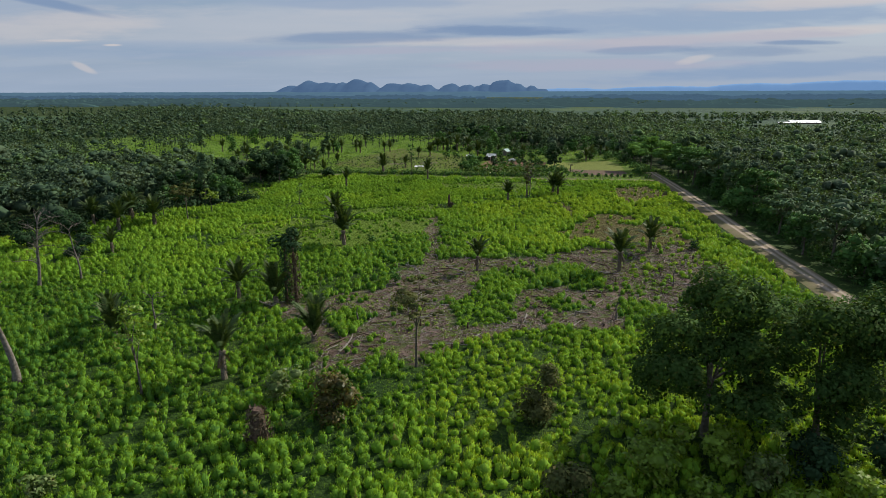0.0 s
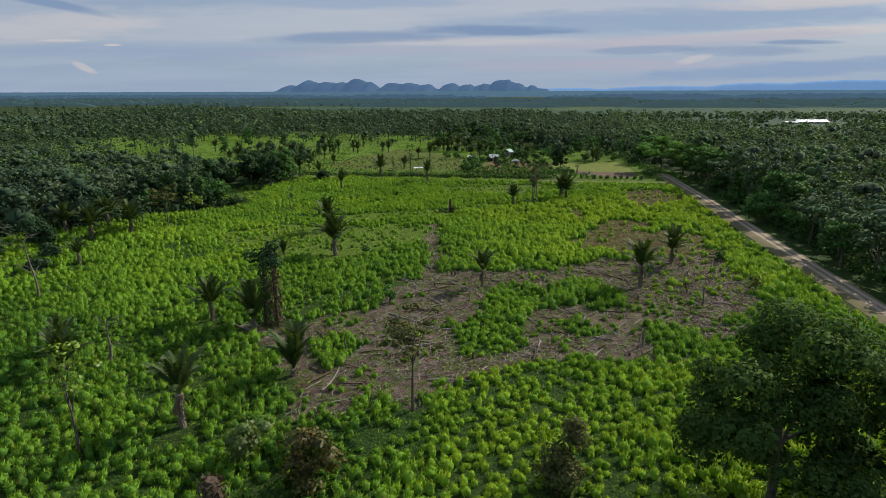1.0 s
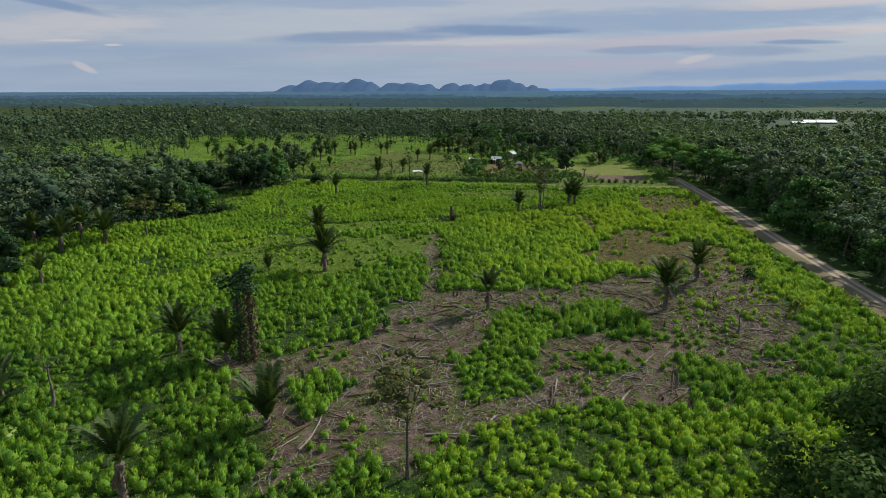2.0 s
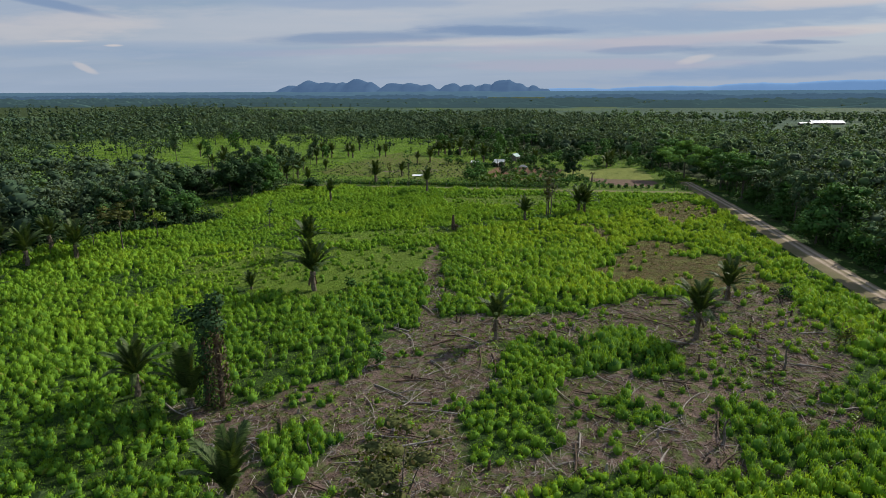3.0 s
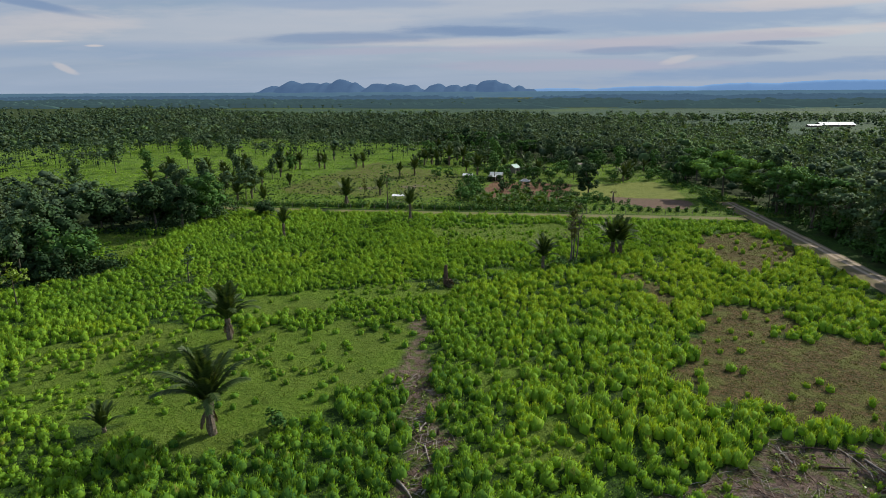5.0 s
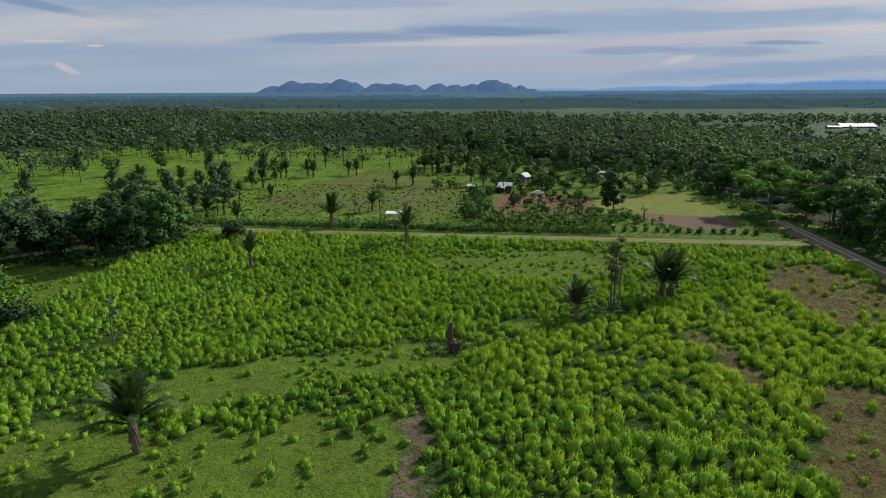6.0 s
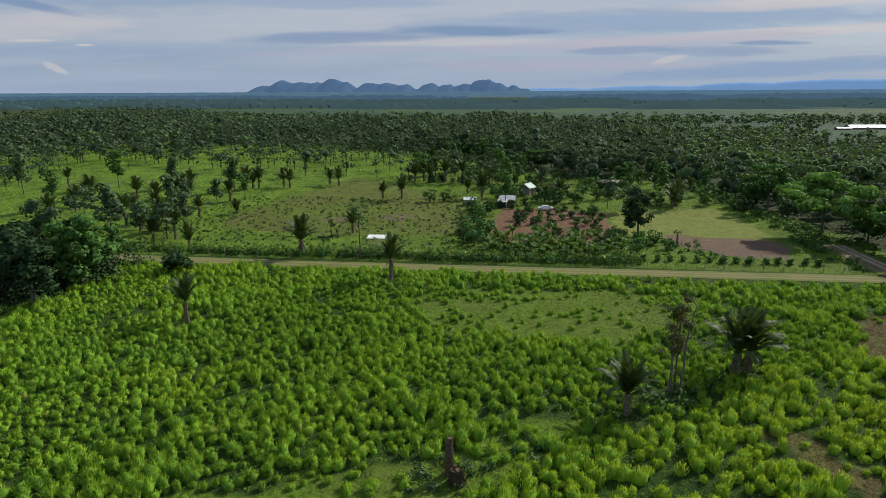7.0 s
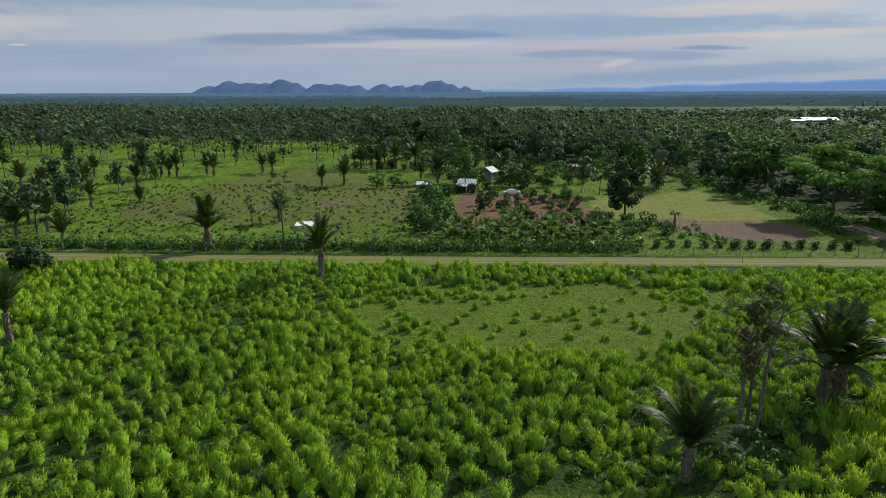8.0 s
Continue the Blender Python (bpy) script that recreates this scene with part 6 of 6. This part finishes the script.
def build_car():
    t = thing("car", (-14.1, 332.5, float(ground_z(-14.1, 332.5)) + 0.02), 4)
    prof = [(-2.3, 0.45), (-2.35, 0.85), (-1.5, 0.95), (-0.9, 1.45), (0.7, 1.5), (1.5, 1.0), (2.25, 0.88), (2.35, 0.45)]
    v = [(px, sy * (0.85 if pz < 1.2 else 0.68), pz) for sy in (-1, 1) for px, pz in prof]
    n = len(prof)
    sides = [tuple(range(n - 1, -1, -1)), tuple(range(n, 2 * n))]
    quads = [(i, (i + 1) % n, n + (i + 1) % n, n + i) for i in range(n)]
    part_of("body", [(v, sides), (np.zeros((0, 3)), np.array(quads) - len(v))], PAINT, t)
    for sy in (-1, 1):
        part_of("side_window", [([(-0.95, sy * 0.8, 1.0), (1.25, sy * 0.8, 1.03), (0.6, sy * 0.715, 1.4), (-0.75, sy * 0.715, 1.38)], [(0, 1, 2, 3)])], GLASS, t)
        for px in (-1.45, 1.45):
            wheel = part_of("wheel", tube([(px, sy * 0.72, 0.33), (px, sy * 0.9, 0.33)], [0.33, 0.33], 14), RUBBER, t)
            part_of("rim", tube([(px, sy * 0.88, 0.33), (px, sy * 0.92, 0.33)], [0.18, 0.16], 10), TIN, wheel)
    part_of("windscreen", [([(0.78, -0.62, 1.5), (0.78, 0.62, 1.5), (1.5, 0.78, 1.03), (1.5, -0.78, 1.03)], [(0, 3, 2, 1)])], GLASS, t)
    tagged(t, "white parked car beside the garden", "car")


build_car()


def build_barn(x, y, w, d, label):
    t = thing("farm_shed", (x, y, 0), 4)
    part_of("body", block((-w / 2, -d / 2, 0), (w / 2, d / 2, 1.6)), WALL, t)
    for flip in (False, True):
        part_of("roof_sheet", roof_sheet(w + 1.5, d / 2 + 0.6, -w / 2 - 0.75, (d / 2 + 0.6) * (1 if flip else -1), 1.5, 1.5 + 0.2 * d, flip), WHITE_SHEET, t, "white sheet roof")
    tagged(t, label, "farm building", group="far farm sheds")


build_barn(301, 767, 33, 13, "long white-roofed farm shed beyond the woods")
build_barn(274, 752, 12, 6, "white-roofed farm shed beyond another shed")
build_barn(341, 1500, 16, 10, "far small white-roofed shed at the field edge")

BANANA = leaf_material("banana_leaves", (0.085, 0.16, 0.03), (0.06, 0.13, 0.03), (0.2, 0.17, 0.07), 0.12, 0.6, 0.3, spec=0.12)
rng_garden = np.random.default_rng(83)


def banana_leaf(rise, bend, long):
    s = np.linspace(0, 1, 7)
    e = np.radians(rise - bend * s)
    p = np.zeros((7, 3))
    p[1:, 0] = np.cumsum(np.cos(e[:-1]) * long / 6)
    p[1:, 2] = np.cumsum(np.sin(e[:-1]) * long / 6)
    w = 0.42 * np.sin(np.pi * np.clip(s * 0.9 + 0.1, 0, 1)) ** 0.6
    rows = [p + np.stack([0 * s, sy * w, -0.25 * np.abs(sy) * w], -1) for sy in (-1.0, 0.0, 1.0)]
    v = np.concatenate(rows)
    i = np.arange(6)
    f = np.concatenate([np.stack([i, i + 1, i + 8, i + 7], -1), np.stack([i + 7, i + 8, i + 15, i + 14], -1)])
    return mesh_of("leaf", [(v, f)], BANANA)


BANANA_LEAVES = [banana_leaf(*v) for v in ((82, 60, 2.2), (66, 80, 2.4), (48, 90, 2.3))]


def make_banana():
    t = thing("banana_plant")
    part_of("stem", tube([(0, 0, 0), (0.03, 0, 0.8), (0.0, 0.03, 1.7)], [0.15, 0.12, 0.07], 7), LEAF_PALE, t)
    for i in range(8):
        f = new("leaf", BANANA_LEAVES[i % 3])
        f.parent = t
        f.matrix_basis = pose(0, 0, 1.55, 0, 0, i * 137.0)
    return tagged(t, "banana plant with broad arching green leaves", "banana plant", group="banana plants of the garden")


BANANA_PLANT = make_banana()
SHRUBS = [
    make_tree(rng_garden, 3.0, 1.7, "bush", 330, 0.32, LEAF_DARK, name="fruit_shrub", label="dark rounded fruit shrub on red garden soil"),
    make_tree(rng_garden, 2.6, 1.6, "bush", 300, 0.32, LEAF_MID, name="fruit_shrub", label="green rounded fruit shrub on red garden soil"),
    make_tree(rng_garden, 4.2, 2.2, "bush", 420, 0.36, LEAF_MID, name="fruit_shrub", label="tall leafy fruit shrub in the garden"),
]
HEDGE_BUSH = make_tree(rng_garden, 1.9, 1.15, "bush", 320, 0.24, LEAF_MID, name="hedge_bush", label="rounded green bush in a hedge row")


def build_garden():
    rng = np.random.default_rng(89)
    for proto in SHRUBS:
        tagged(proto, category="shrub", group="shrubs of the garden")
    tagged(HEDGE_BUSH, category="shrub", group="bushes of the hedge row")
    x, y = scatter(rng, -29, 2, 277, 297, 2.7)
    for a, b in zip(x, y):
        if rng.random() < (0.9 if b < 293 else 0.35):
            plant(BANANA_PLANT, a, b, float(rng.uniform(0, 360)), float(rng.uniform(0.75, 1.15)))
    x, y = scatter(rng, -19, 4, 297, 333, 3.9)
    for a, b in zip(x, y):
        if rng.random() < 0.85 and math.hypot(a + 14, b - 331) > 5:
            plant(SHRUBS[int(rng.integers(3))], a, b, float(rng.uniform(0, 360)), float(rng.uniform(0.45, 0.85)))
    for a, b, k, size in ((-14, 345, 2, 1.2), (-9, 347, 2, 1.3), (-4, 346, 2, 1.2), (-17, 347, 1, 1.2), (4, 352, 2, 1.3), (9, 355, 2, 1.4), (22, 345, 2, 1.3), (29, 347, 2, 1.2), (37, 346, 2, 1.3),
                          (-24, 334, 0, 1.0), (-29, 334, 0, 1.0), (-29, 345, 1, 1.2), (-21, 340, 0, 1.1), (-34, 322, 2, 1.2), (-33, 308, 2, 1.4), (-36, 299, 2, 1.1), (-31, 293, 2, 1.5), (-52, 342, 2, 1.2), (-47, 344, 2, 1.1),
                          (-33, 286, 2, 1.3), (-36, 290, 2, 1.2), (-31, 300, 1, 1.3), (-35, 314, 2, 1.3), (-32, 329, 1, 1.3), (-37, 330, 2, 1.1), (-24, 346, 2, 1.3), (-30, 352, 2, 1.4), (-14, 357, 2, 1.3), (-10, 362, 2, 1.2), (-23, 357, 2, 1.2), (0, 362, 2, 1.2), (16, 372, 2, 1.4), (3, 374, 2, 1.3), (-22, 309, 0, 1.3), (-22, 316, 0, 1.2), (3, 297, 1, 1.1), (7, 294, 1, 1.2), (10, 291, 2, 1.0), (12, 286, 1, 1.1), (6, 286, 1, 1.2), (4, 281, 1, 1.1)):
        plant(SHRUBS[k], a, b, float(rng.uniform(0, 360)), size)
    x, y = scatter(rng, -70, 50, 336, 480, 6.2)
    keep = ~inside(x, y, WOODS_NORTH, 2, 5) & ~inside(x, y, LAWN, 1, 16) & (rng.random(len(x)) < 0.62) & (value_noise(x, y, 17, 91) > 0.3)
    keep &= (np.hypot(x + 14, y - 331) > 8) & (np.abs(x - road_x(y)) > 1) & ((x > -40) | (y > 380))
    for a, b in zip(x[keep], y[keep]):
        k = rng.random()
        if k < 0.6:
            plant(SHRUBS[int(rng.integers(3))], a, b, float(rng.uniform(0, 360)), float(rng.uniform(0.7, 1.5)))
        elif k < 0.85:
            plant(SAVANNA_KINDS[int(rng.integers(3))], a, b, float(rng.uniform(0, 360)), float(rng.uniform(0.6, 1.2)))
        else:
            palm(PALM_MID, a, b, float(rng.uniform(5.0, 8.0)), float(rng.uniform(0, 360)))
    for i in range(14):
        plant(HEDGE_BUSH, 5.0 + i * 2.75 + float(rng.uniform(-0.3, 0.3)), 276.3 + float(rng.uniform(-0.3, 0.3)), float(rng.uniform(0, 360)), float(rng.uniform(0.85, 1.2)))


build_garden()


def build_papaya(x, y):
    t = thing("papaya_tree", (x, y, float(ground_z(x, y)) - 0.05))
    part_of("trunk", tube([(0, 0, 0), (0.05, 0, 2.0), (0.0, 0.05, 3.6)], [0.3, 0.28, 0.12], 8, 0.3, rng_garden), PALMBARK, t)
    for i in range(9):
        a = i * 2.4
        c = np.array([[math.cos(a) * 0.8, math.sin(a) * 0.8, 3.6 + 0.25 * math.sin(i)]])
        q = sprays(rng_garden, np.repeat(c, 5, 0) + rng_garden.normal(0, 0.14, (5, 3)), np.repeat([[0, 0, 1.0]], 5, 0), 0.4)
        part_of("leaf", [q] + tube([(0, 0, 3.5), tuple(c[0])], [0.03, 0.02], 4), LEAF_RUST, t)
    tagged(t, "small papaya tree with shaggy trunk and drooping leaves", "papaya tree")


build_papaya(14.9, 289.5)

# fence posts along the track and the road
rng_post = np.random.default_rng(97)
POST = thing("fence_post", (-128.0, 271.5, 0))
part_of("post", tube([(0, 0, -0.2), (0.02, 0, 0.8), (0.0, 0.02, 1.5)], [0.075, 0.07, 0.06], 6, 0.2, rng_post), BOARD, POST)
tagged(POST, "weathered wooden fence post beside the farm track", "fence post", group="fence posts")
for i in range(1, 46):
    a = -128.0 + i * 3.9
    if abs(a - 53) > 4:
        copy_thing(POST, pose(a, 271.4 + 0.7 * math.sin(a / 37.0), 0, float(rng_post.uniform(-3, 3)), float(rng_post.uniform(-3, 3)), 0))
